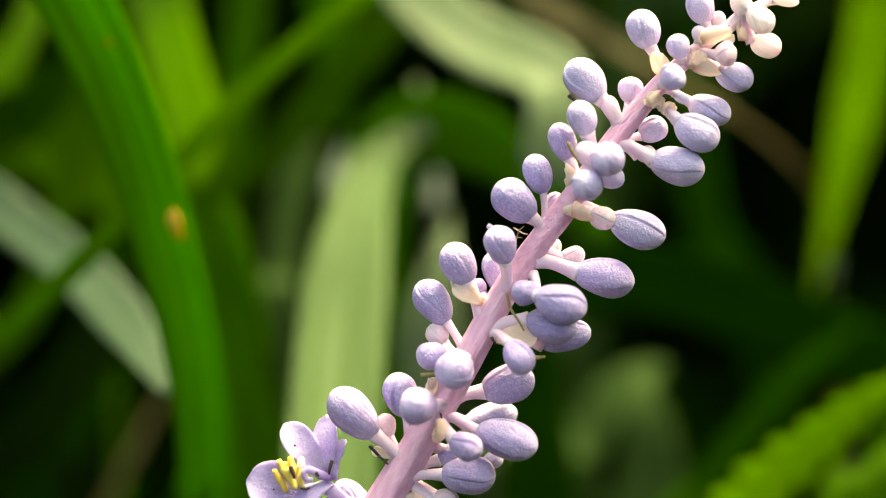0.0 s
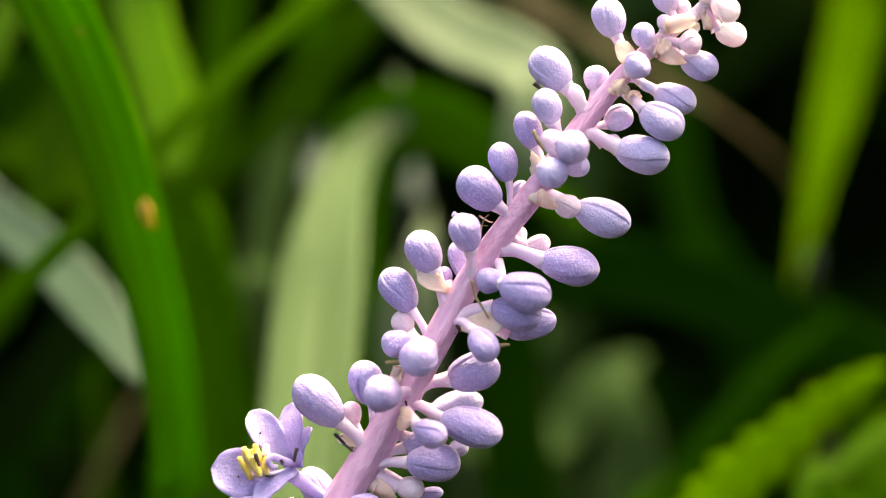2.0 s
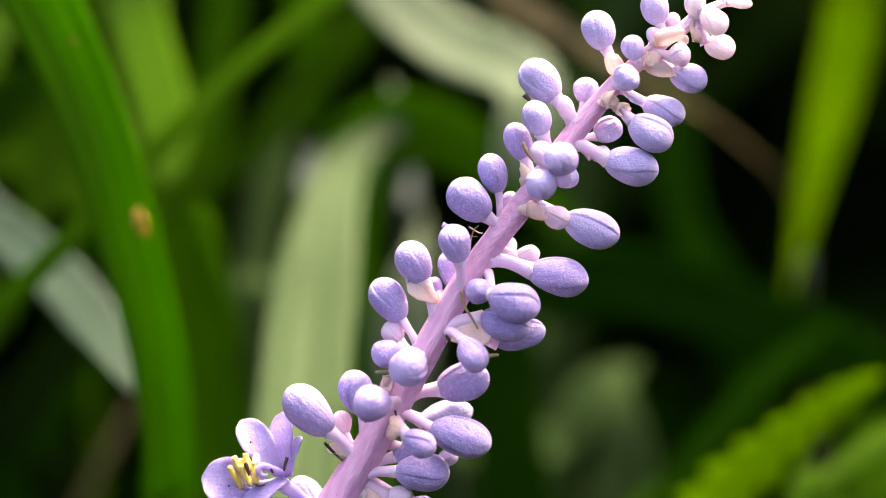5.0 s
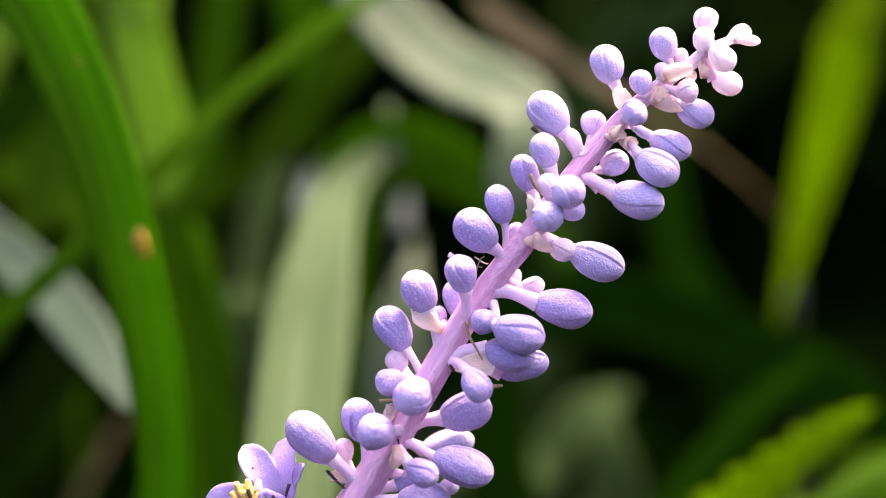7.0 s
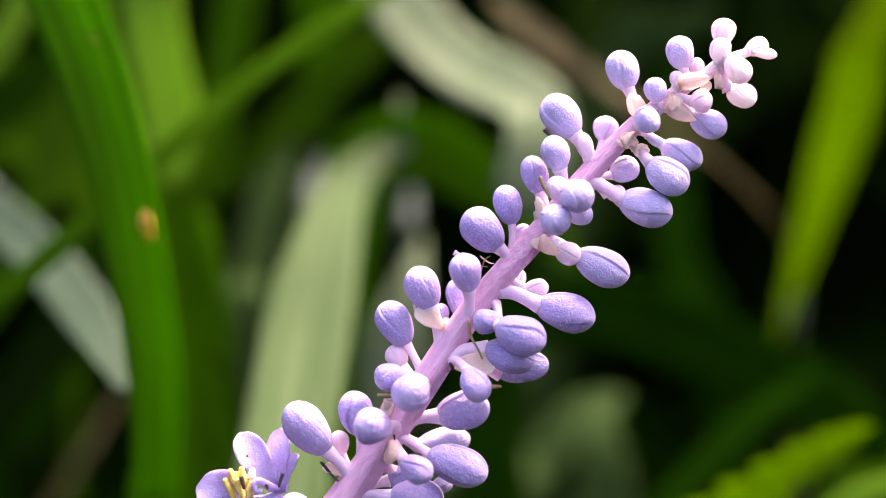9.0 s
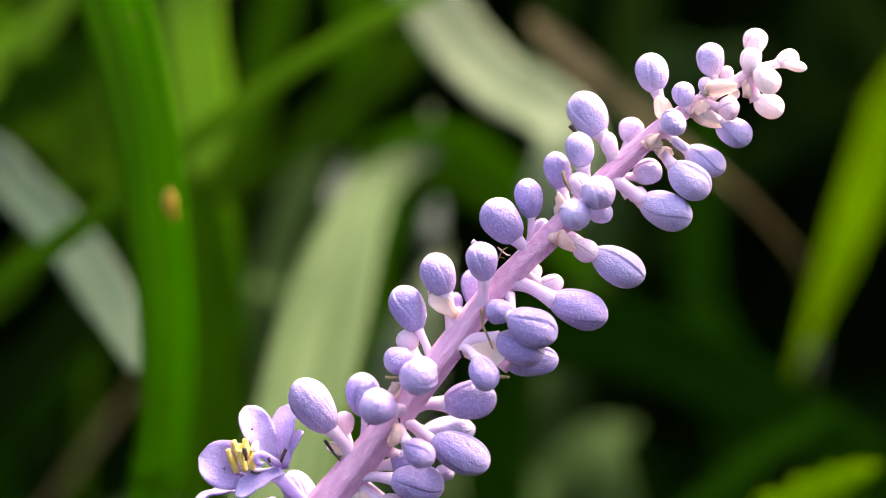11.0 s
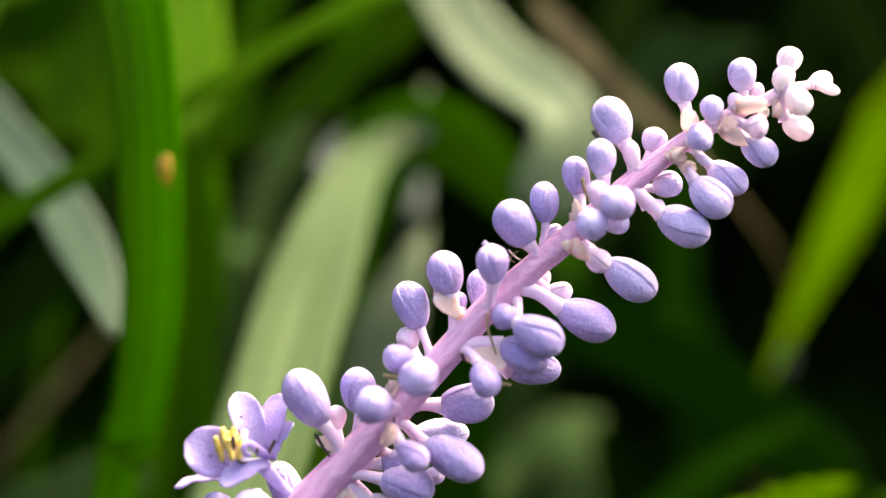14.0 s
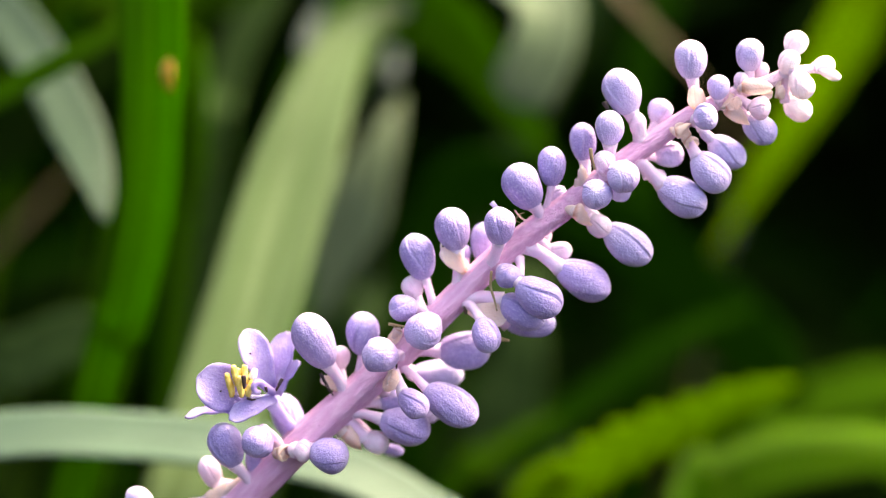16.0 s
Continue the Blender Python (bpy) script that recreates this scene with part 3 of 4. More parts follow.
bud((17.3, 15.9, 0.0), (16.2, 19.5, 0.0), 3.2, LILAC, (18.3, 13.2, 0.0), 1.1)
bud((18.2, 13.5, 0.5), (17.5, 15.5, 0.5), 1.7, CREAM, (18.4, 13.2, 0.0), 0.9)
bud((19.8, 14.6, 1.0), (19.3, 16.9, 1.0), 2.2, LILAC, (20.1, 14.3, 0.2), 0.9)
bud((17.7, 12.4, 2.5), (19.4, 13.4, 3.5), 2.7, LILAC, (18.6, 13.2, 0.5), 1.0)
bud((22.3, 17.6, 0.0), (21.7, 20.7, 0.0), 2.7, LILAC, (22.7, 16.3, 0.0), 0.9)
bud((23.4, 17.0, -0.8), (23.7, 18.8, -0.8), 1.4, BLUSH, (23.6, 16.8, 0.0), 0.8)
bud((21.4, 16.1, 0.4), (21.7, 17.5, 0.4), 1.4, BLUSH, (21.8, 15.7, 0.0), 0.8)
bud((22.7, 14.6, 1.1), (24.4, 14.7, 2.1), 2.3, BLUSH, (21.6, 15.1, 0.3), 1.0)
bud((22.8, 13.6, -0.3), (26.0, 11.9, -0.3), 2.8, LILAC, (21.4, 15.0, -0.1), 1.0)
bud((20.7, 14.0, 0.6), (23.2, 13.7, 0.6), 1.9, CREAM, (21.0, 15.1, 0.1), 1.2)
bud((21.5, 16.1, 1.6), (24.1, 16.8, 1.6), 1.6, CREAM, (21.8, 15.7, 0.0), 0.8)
# pink youngest buds at the tip
bud((25.8, 19.8, 0.0), (26.0, 22.2, 0.0), 2.4, ROSE, (25.7, 18.3, 0.0), 1.1)
bud((25.4, 18.0, 0.6), (25.6, 20.4, 0.6), 2.1, ROSE, (25.5, 18.0, 0.0), 1.1)
bud((26.0, 18.5, 1.2), (27.8, 16.2, 1.2), 2.4, ROSE, (26.1, 18.3, 0.0), 1.2)
bud((26.1, 15.7, -0.2), (28.8, 14.7, -0.2), 2.4, ROSE, (25.5, 17.9, 0.0), 1.1)
bud((25.2, 15.8, 0.6), (25.7, 16.9, 0.6), 1.0, CREAM, (25.0, 17.5, 0.1), 0.6)
bud((27.9, 19.1, 0.0), (29.9, 19.9, 0.0), 1.9, ROSE, (27.9, 19.0, 0.0), 0.9)
bud((28.3, 19.1, 0.5), (30.6, 18.6, 0.5), 1.1, ROSE, (28.2, 19.1, 0.0), 0.8)
# buds below the open flower
bud((-17.1, -26.6, 1.2), (-19.4, -22.8, 1.2), 3.3, LAVENDER, (-15.0, -28.6, 0.2), 1.2)
bud((-15.2, -22.1, 3.0), (-15.7, -24.3, 5.0), 3.1, LAVENDER, (-13.2, -24.5, 0.5), 1.1)
bud((-10.7, -23.4, 2.5), (-7.1, -23.7, 3.5), 3.4, LAVENDER, (-12.0, -23.8, 0.5), 1.3)
bud((-12.1, -23.7, 2.6), (-10.5, -23.6, 2.6), 2.3, BLUSH, (-12.8, -24.7, 0.5), 1.4)
bud((-13.6, -24.3, 2.6), (-12.1, -23.9, 2.6), 1.6, CREAM, (-12.6, -24.9, 0.0), 1.0)
bud((-18.5, -29.4, -1.0), (-20.2, -26.7, -1.0), 2.2, BLUSH, (-15.1, -28.6, -0.2), 1.3)
bud((-18.6, -30.7, -0.4), (-18.6, -28.5, -0.4), 2.1, CREAM, (-12.8, -25.3, 0.0), 1.1)
bud((-15.5, -27.2, 0.0), (-15.7, -24.6, 0.0), 1.7, LAVENDER, (-14.3, -26.6, 0.0), 1.0)
bud((-23.8, -32.6, 0.0), (-26.5, -30.7, 0.0), 2.3, PALE_LIT, (-16.6, -30.0, 0.0), 1.0)
bud((-11.8, -24.4, -2.5), (-14.5, -19.9, -2.5), 3.2, LAVENDER, (-11.2, -23.9, -0.4), 1.3)


def bit(name, points, width, material, parent):
    """A small thread, tooth or stalk that tapers to its end."""
    line = spline(points, 4)
    n = len(line) - 1
    return part(name, tube([at(*p) for p in line], [width * 0.0005 * (1 - 0.45 * (i / n) ** 2) for i in range(n + 1)], 8), material, parent)


def sheet(base, tip, width, roll, cup, thick=0.00022):
    """A petal: narrow at the base, rounded at the tip, cupped, with a wavy rim."""
    a, b = at(*base), at(*tip)
    t = (b - a).normalized()
    side = Matrix.Rotation(radians(roll), 3, t) @ t.cross(TOWARD).normalized()
    face = side.cross(t).normalized()
    if face.dot(TOWARD) < 0:
        face = -face
    rows, n, m, length = [], 16, 11, (b - a).length
    for i in range(n + 1):
        s = i / n
        w = width * 0.0005 * max(0.1, (0.35 + 0.65 * min(1.0, s / 0.55) ** 0.8) * (1 - max(0.0, (s - 0.5) / 0.5) ** 2.8) ** 0.5)
        p = a + t * length * s + face * length * 0.16 * math.sin(math.pi * s)
        top, low = [], []
        for j in range(m):
            x = 2 * j / (m - 1) - 1
            rim = 0.00012 * abs(x) ** 3 * math.sin(17 * s + 5 * x + width)
            q = p + side * (x * w) - face * (cup * w * (1 - x * x)) + face * rim
            top.append(q + face * thick * 0.5)
            low.append(q - face * thick * 0.5)
        rows.append(top + low[::-1])
    return grid_mesh(rows, True)


def tepal(base, tip, width, roll, cup):
    part("tepal", sheet(base, tip, width, roll, cup, 0.00018), TEPAL, flower)


def stamen(tip, base):
    """A yellow anther, grooved lengthwise and blunt at its end."""
    a, b = at(*base), at(*tip)
    line = [a.lerp(b, k / 10) + ACROSS * (0.00006 * math.sin(k * 0.6 + tip[0])) for k in range(11)]
    radii = [0.00034 * (0.55 + 0.5 * math.sin(math.pi * (0.06 + 0.86 * k / 10)) ** 0.45) for k in range(11)]
    return part("anther", tube(line, radii, 12, 0.2, 2), ANTHER, flower, "yellow anther")


def scale(base, tip, width, roll):
    part("bract", sheet(base, tip, width, roll, 0.3, 0.00025), CREAM, spike, "thin cream bract")


flower = part("open_flower", tube([at(*p) for p in spline([(-11.8, -22.8, 0.0), (-13.5, -21.7, -0.3), (-15.1, -20.1, 0.5)], 4)], [0.0005 + 0.0002 * (i / 8) ** 2 for i in range(9)], 12), TEPAL, spike, "open lavender flower with yellow anthers")
tepal((-16.62, -20.49, 0.6), (-21.85, -18.54, 2.6), 4.4, 16, 0.25)
tepal((-15.3, -19.11, 0.2), (-18.49, -14.17, -0.8), 2.9, 14, 0.28)
tepal((-14.6, -19.55, 1.4), (-18.35, -21.79, 3.4), 2.0, 34, 0.3)
tepal((-17.51, -21.85, 0.6), (-22.41, -22.74, 1.6), 1.2, 66, 0.15)
tepal((-14.74, -19.54, 0.0), (-14.53, -13.8, -1.4), 2.9, -30, 0.35)
tepal((-14.35, -19.42, 0.6), (-13.17, -15.98, 0.2), 1.7, -52, 0.45)
stamen((-19.23, -17.78, 3.0), (-18.48, -19.82, 2.6))
stamen((-18.82, -16.97, 2.9), (-18.2, -18.72, 2.7))
stamen((-18.12, -17.73, 3.4), (-17.66, -19.56, 3.1))
stamen((-17.88, -16.82, 2.6), (-17.52, -18.45, 2.6))
stamen((-16.97, -17.96, 3.0), (-17.13, -19.48, 2.8))
stamen((-18.42, -17.26, 2.4), (-18.03, -18.35, 2.4))
bit("filament", [(-18.11, -19.48, 2.6), (-16.84, -19.77, 2.0), (-15.06, -19.44, 1.2)], 0.5, PALE_LIT, flower)
bit("filament", [(-17.36, -19.46, 2.8), (-16.27, -19.58, 2.2), (-14.87, -19.2, 1.4)], 0.45, PALE_LIT, flower)
bit("filament", [(-18.52, -19.75, 2.4), (-17.38, -20.25, 1.8), (-15.59, -19.92, 1.0)], 0.45, TEPAL, flower)
bit("pistil", [(-14.88, -19.03, 1.6), (-15.71, -18.41, 2.6), (-16.35, -18.03, 3.0), (-16.71, -18.28, 3.2), (-16.55, -18.79, 3.2), (-16.04, -18.94, 3.0)], 0.75, TEPAL, flower)
bit("stigma", [(-16.99, -17.81, 2.6), (-16.93, -17.32, 2.7), (-16.83, -16.93, 2.7)], 0.75, ROSE, flower)
bit("spent_anther", [(-17.77, -17.52, 3.7), (-17.63, -18.07, 3.7), (-17.51, -18.67, 3.7)], 0.42, ANTHER_DARK, flower)
bit("spent_anther", [(-15.66, -18.3, 3.2), (-15.47, -18.73, 3.2)], 0.3, ANTHER_DARK, flower)
bit("spent_anther", [(-14.33, -17.62, 1.6), (-14.54, -18.2, 1.8), (-14.7, -18.79, 1.8)], 0.34, ANTHER_DARK, flower)
bit("spent_anther", [(-17.11, -19.57, 3.2), (-16.7, -19.71, 3.0), (-16.35, -19.65, 2.8)], 0.26, ANTHER_DARK, flower)
bit("speck", [(-19.62, -19.49, 2.55), (-19.51, -19.59, 2.55)], 0.2, ANTHER_DARK, flower)
bit("speck", [(-17.66, -16.05, 0.35), (-17.57, -16.15, 0.35)], 0.2, ANTHER_DARK, flower)
bit("bract", [(2.4, -4.3, 2.6), (2.6, -5.7, 2.6), (3.1, -6.7, 2.6), (3.6, -7.8, 2.6)], 0.26, THREAD, spike)
bit("bract", [(4.0, -10.2, 3.0), (5.2, -10.2, 3.0)], 0.4, THREAD, spike)
bit("bract", [(-5.8, -10.8, 2.2), (-4.0, -10.8, 2.2)], 0.3, THREAD, spike)
bit("bract", [(-11.0, -16.7, 0.8), (-10.3, -17.6, 0.8), (-9.5, -18.5, 0.8)], 0.3, ANTHER_DARK, spike)
bit("bract", [(3.5, -0.4, 0.8), (4.0, 0.9, 0.8), (4.5, 1.3, 0.8)], 0.14, THREAD, spike)
bit("bract", [(2.9, 0.6, 0.6), (4.3, 0.3, 0.6)], 0.12, THREAD, spike)
bit("bract", [(3.6, 1.3, 0.4), (4.4, 0.7, 0.4), (4.8, 0.6, 0.4)], 0.14, CREAM, spike)
bit("bract", [(1.3, 1.7, 1.5), (1.8, 1.3, 1.5), (2.0, 0.8, 1.5)], 0.5, PALE_LIT, spike)
bit("bract", [(9.6, 12.5, 1.0), (10.1, 11.9, 1.0)], 0.5, ANTHER_DARK, spike)
bit("bract", [(-2.3, -3.4, 0.6), (-2.4, -2.9, 0.6)], 0.25, CREAM, spike)
bit("bract", [(0.7, -8.1, 1.3), (1.0, -8.8, 1.3)], 0.3, ANTHER_DARK, spike)
bit("bract", [(9.0, 8.2, 2.6), (9.3, 7.3, 2.6), (9.8, 6.4, 2.6)], 0.35, THREAD, spike)
bit("bract", [(-4.8, -11.3, 1.2), (-5.1, -12.2, 1.2)], 0.9, CREAM, spike)
bit("bract", [(-4.4, -14.3, 2.0), (-4.3, -14.8, 2.0)], 0.2, ANTHER_DARK, spike)
scale((0.3, -5.1, 0.8), (-2.3, -3.3, 0.8), 1.7, 10)
scale((1.1, -8.3, 1.8), (4.7, -8.5, 1.8), 2.2, -20)
scale((-8.6, -18.2, 0.2), (-10.9, -17.2, 0.2), 1.1, 30)
scale((-5.6, -13.3, 1.0), (-4.6, -11.2, 1.0), 1.1, 0)
scale((17.8, 10.9, 1.6), (16.3, 11.7, 1.6), 1.2, 0)
scale((20.6, 14.0, 1.4), (21.7, 15.1, 1.4), 1.1, 10)
scale((23.5, 16.3, 1.0), (24.5, 15.7, 1.0), 1.0, 0)


# ---- leaves that stand out ----
def dry_leaf(points, width, material, label, **shape):
    return leaf(points, width, material, label, "dry leaves", "dry_leaf", **shape)


spotted = leaf([(-60, -345, -75), (-46, -150, -72), (-37.6, -36.1, -55.0), (-35.3, -25.9, -50.0), (-34.1, -11.0, -45.0), (-35.2, 3.5, -41.0), (-36.4, 12.2, -39.0), (-38.7, 22.1, -38.0), (-42.0, 32.0, -37.0), (-47, 42, -36), (-57, 66, -36)],
     8.4, LEAF_DEEP, "deep green strap leaf with a small yellow spot", tip=0.05, tilt=22, twist=-34, fold=0.20, root=0.52, grow=0.62)
leaf([(-150, -345, -120), (-125, -40, -105), (-95, 18, -98), (-73.5, 15.4, -92.0), (-63.4, 8.6, -86.0), (-55.4, 3.0, -78.0), (-48.7, -3.2, -70.0), (-43.4, -8.8, -62.0), (-40.1, -14.5, -57.0)],
     7.0, LEAF_GREY, "pale grey-green drooping strap leaf in the sun", tip=0.22, tilt=-20)
leaf([(-40, -345, 40), (-34, -150, 8), (-26.5, -75, -10), (-23.2, -48, -34), (-21.6, -33.2, -48.5), (-20.4, -22.3, -60.0), (-19.3, -10.3, -73.0), (-17.8, 0.9, -85.0), (-16.3, 9.2, -97.0), (-13.9, 15.0, -107.0), (-9.4, 19.3, -117.0), (-2.5, 20.6, -124.0)],
     11.8, LEAF_PALE, "broad pale green strap leaf leaning back", tip=0.42, point=0.75, tilt=-2, fold=0.16)
leaf([(-28, -335, -60), (-26, -60, -80), (-21.7, 3.9, -102.0), (-21.5, 9.9, -104.0), (-20.7, 14.5, -110.0), (-20.1, 19.7, -122.0)],
     6.4, LEAF_SILVER, "small pale leaf tip catching the sun", tip=0.4, point=1.0, tilt=6, root=-1.2, grow=2.6)
# continues the broad pale leaf; its shaded underside is given as a darker colour
leaf([(-20, -335, -150), (-20, -90, -140), (-19.5, -7.2, -130.0), (-17.1, 8.9, -126.0), (-13.9, 16.5, -122.0), (-8.8, 20.1, -121.0), (-1.3, 19.0, -121.0), (6.6, 14.0, -124.0), (15.2, 6.6, -130.0), (23.1, -0.3, -136.0)],
     12.5, LEAF_MOSS_SHADE, "far half of the pale leaf arching over, shade in its colour", tip=0.35, tilt=10)
leaf([(-150, -340, -230), (-110, 30, -160), (-60, 85, -132), (-17.9, 57.7, -119.0), (-9.0, 45.5, -117.0), (-2.8, 37.3, -115.0), (3.5, 31.5, -112.0), (9.4, 27.9, -108.0), (13.5, 24.0, -104.0), (14.1, 18.7, -102.0), (12.5, 12.6, -101.0), (11.3, 8.2, -101.0)],
     12.5, LEAF_MILK, "pale sunlit strap leaf bending down", tip=0.06, point=0.5, tilt=-34, twist=4)
leaf([(170, -335, -240), (150, 40, -190), (110, 90, -160), (80.1, 43.6, -153.0), (76.1, 32.1, -156.0), (72.5, 20.4, -160.0), (68.8, 8.4, -164.0), (65.9, -1.9, -167.0), (63.4, -11.4, -170.0), (62.1, -17.8, -172.0)],
     13, LEAF_LIME, "lime green strap leaf hanging down, light shining through", tip=0.6, point=1.15, tilt=120, twist=-170)
leaf([(10, -330, -104), (4, -130, -96), (24.4, -52.5, -90.0), (27.8, -46.2, -89.0), (31.5, -41.7, -88.0), (36.6, -37.3, -88.0), (43.4, -32.8, -88.0), (49.5, -28.6, -88.0), (55.2, -25.8, -89.0), (60.2, -23.7, -90.0)],
     10.2, LEAF_LOW, "lime green leaf with a toothed edge lying low", tip=0.42, point=0.6, tilt=12, teeth=0.55, steps=13)
leaf([(24, -330, -104), (34, -124, -100), (51.4, -49.4, -97.0), (55.2, -42.7, -96.0), (61.4, -38.3, -96.0), (68.9, -35.1, -96.0), (78.4, -32.8, -97.0), (88, -38, -98), (99, -40, -100)],
     8.2, LEAF_MID, "yellow-green broad leaf lying low", tip=0.2, tilt=-15, fold=0.05)
leaf([(-170, -340, -50), (-110, -70, -40), (-72, -47, -36), (-44.9, -38.0, -36.0), (-32.4, -35.7, -36.0), (-19.6, -34.6, -36.0), (-6.6, -34.8, -36.0), (3.6, -38.0, -36.0), (11.5, -43.0, -36.0), (20, -64, -37), (34, -95, -40)],
     6.6, LEAF_FROST, "pale grey-green leaf lying across below the spike", tip=0.08, tilt=-50)
leaf([(-160, -335, -190), (-110, 60, -150), (-70, 90, -128), (-48.3, 50.9, -120.0), (-47.1, 44.9, -118.0), (-44.9, 34.3, -115.0), (-42.6, 23.9, -112.0), (-42.6, 14.0, -110.0)],
     12, LEAF_SOFT, "dull light green strap leaf hanging behind", tip=0.12, tilt=35)
leaf([(-30, -335, -110), (-28, -120, -100), (-33.3, -23.7, -98.0), (-33.2, -11.9, -98.0), (-34.0, -5.1, -98.0), (-35.4, 2.6, -98.0), (-36.8, 10.4, -98.0)],
     4.2, LEAF_MOSS_SHADE, "narrow mid-green leaf standing upright", tip=0.12, tilt=-40)
leaf([(-140, -335, -110), (-105, -110, -82), (-69.6, -11.0, -67.0), (-62.6, -6.1, -65.0), (-50.9, 2.9, -63.0), (-43.0, 9.4, -63.0), (-35.2, 16.3, -64.0), (-28.3, 22.4, -66.0), (-21.4, 28.1, -68.0), (-12.2, 34.7, -72.0), (-2.7, 40.5, -76.0)],
     3.0, LEAF_MOSS_SHADE, "deep green strap leaf rising slantwise", tip=0.1, tilt=-4)
leaf([(-90, -335, -160), (-58, -90, -142), (-49.9, 0.2, -132.0), (-41.8, 10.7, -130.0), (-33.4, 18.6, -130.0), (-25.0, 27.0, -131.0), (-15.5, 36.2, -132.0), (-5.9, 47.1, -134.0)],
     6.8, LEAF_OLIVE, "olive green strap leaf rising slantwise", tip=0.1, tilt=15, root=-0.7, grow=2.4)
leaf([(-120, -335, -140), (-100, -40, -115), (-78.1, 27.2, -110.0), (-72.0, 34.6, -110.0), (-67.4, 40.8, -110.0), (-62.4, 50.6, -110.0)],
     4.6, LEAF_SOFT, "light olive leaf rising behind", tip=0.1, tilt=25)
leaf([(-30, -345, -96), (-25, -130, -108), (-14.8, -63.0, -114.0), (-13.4, -47.9, -116.0), (-12.2, -34.7, -118.0), (-10.6, -21.4, -120.0), (-8.6, -10.9, -122.0), (-6.3, -1.6, -126.0), (-4.3, 6.0, -132.0)],
     19, LEAF_ASH, "grey-green leaf standing behind in half shade", tip=0.5, point=0.9, tilt=8, root=-2.3, grow=4.6)
leaf([(0, -330, -160), (-2, -60, -130), (-9.2, 10.9, -116.0), (-7.5, 19.0, -118.0), (-7.4, 24.1, -124.0), (-7.9, 30.3, -138.0)],
     9.0, LEAF_ASH, "small grey-green leaf tip standing upright", tip=0.48, point=1.1, tilt=6, root=-1.4, grow=2.8)
leaf([(60, -335, -190), (44, -90, -170), (27.2, -57.5, -162.0), (27.8, -45.9, -162.0), (28.1, -36.5, -163.0), (28.2, -29.9, -166.0), (28.2, -24.9, -172.0)],
     15, LEAF_DULL, "grey-green broad strap leaf low behind", tip=0.6, point=0.9, tilt=4)
leaf([(75, -325, -210), (70, -110, -185), (67.4, -19.6, -178.0), (68.2, -10.9, -180.0), (67.4, -1.8, -183.0)],
     5.5, LEAF_SILVER, "small grey-green leaf in shade", tip=0.3, root=-1.9, grow=3.2)
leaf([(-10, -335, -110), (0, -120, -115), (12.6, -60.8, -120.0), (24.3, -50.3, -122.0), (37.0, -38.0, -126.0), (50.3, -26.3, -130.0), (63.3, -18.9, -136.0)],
     5, LEAF_SHADE, "narrow leaf crossing low, shade in its deep green", tip=0.2)
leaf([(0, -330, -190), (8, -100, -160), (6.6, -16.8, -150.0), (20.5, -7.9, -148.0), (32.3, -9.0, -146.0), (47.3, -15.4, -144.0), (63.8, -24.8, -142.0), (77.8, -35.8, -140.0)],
     13, LEAF_SHADE, "broad leaf with shade in its dark green", tip=0.1, tilt=12)
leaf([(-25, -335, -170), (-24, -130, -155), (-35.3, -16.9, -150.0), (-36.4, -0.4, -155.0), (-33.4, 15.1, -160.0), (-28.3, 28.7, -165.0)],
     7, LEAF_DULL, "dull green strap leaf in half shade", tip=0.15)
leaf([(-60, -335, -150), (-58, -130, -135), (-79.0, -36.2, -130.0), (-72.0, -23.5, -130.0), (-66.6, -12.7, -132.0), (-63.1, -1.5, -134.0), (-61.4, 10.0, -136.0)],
     8, LEAF_SHADE, "strap leaf with shade in its deep green", tip=0.12)
dry_leaf([(84, -335, -262), (74, -120, -225), (70, -14, -190), (66.5, 2.0, -174.0), (58.4, 9.1, -152.0), (47.1, 17.7, -139.0), (36.4, 25.0, -136.0), (24.1, 33.4, -133.0), (15.1, 39.7, -130.0), (8.1, 45.5, -128.0)],
     4.6, TWIG, "dry brown leaf slanting across", tip=0.10, root=-1.1, grow=2.2, fold=0.4)
leaf([(-60, -335, -200), (-52, -100, -175), (-48.2, 7.0, -165.0), (-45.4, 19.7, -165.0), (-42.1, 36.6, -165.0), (-39.1, 51.3, -165.0), (-36.2, 64.0, -165.0)],
     9, LEAF_MOSS_SHADE, "mid-green strap leaf standing in half shade", tip=0.1, tilt=-25)
leaf([(-160, -335, -200), (-120, 20, -160), (-95, 40, -152), (-87.5, 40.5, -150.0), (-78.3, 28.3, -150.0), (-68.7, 20.2, -150.0), (-58.9, 15.1, -150.0), (-51.3, 9.3, -150.0)],
     13, LEAF_MOSS_SHADE, "olive green strap leaf in half shade", tip=0.15, tilt=-10)
leaf([(-190, -335, -200), (-160, -20, -180), (-108.1, 17.3, -170.0), (-93.6, 24.8, -172.0), (-80.8, 35.8, -174.0), (-67.9, 47.0, -176.0), (-55.7, 61.7, -178.0)],
     12, LEAF_MOSS_SHADE, "olive green strap leaf leaning in half shade", tip=0.15, tilt=15)
leaf([(0, -330, -210), (-2, -80, -175), (-9.9, -7.2, -158.0), (-8.0, 2.0, -148.0), (-7.1, 7.3, -142.0), (-6.7, 12.0, -148.0), (-6.4, 17.4, -164.0)],
     13, LEAF_SILVER, "pale grey leaf tip behind", tip=0.6, point=1.2, tilt=6, root=-1.4, grow=2.7)
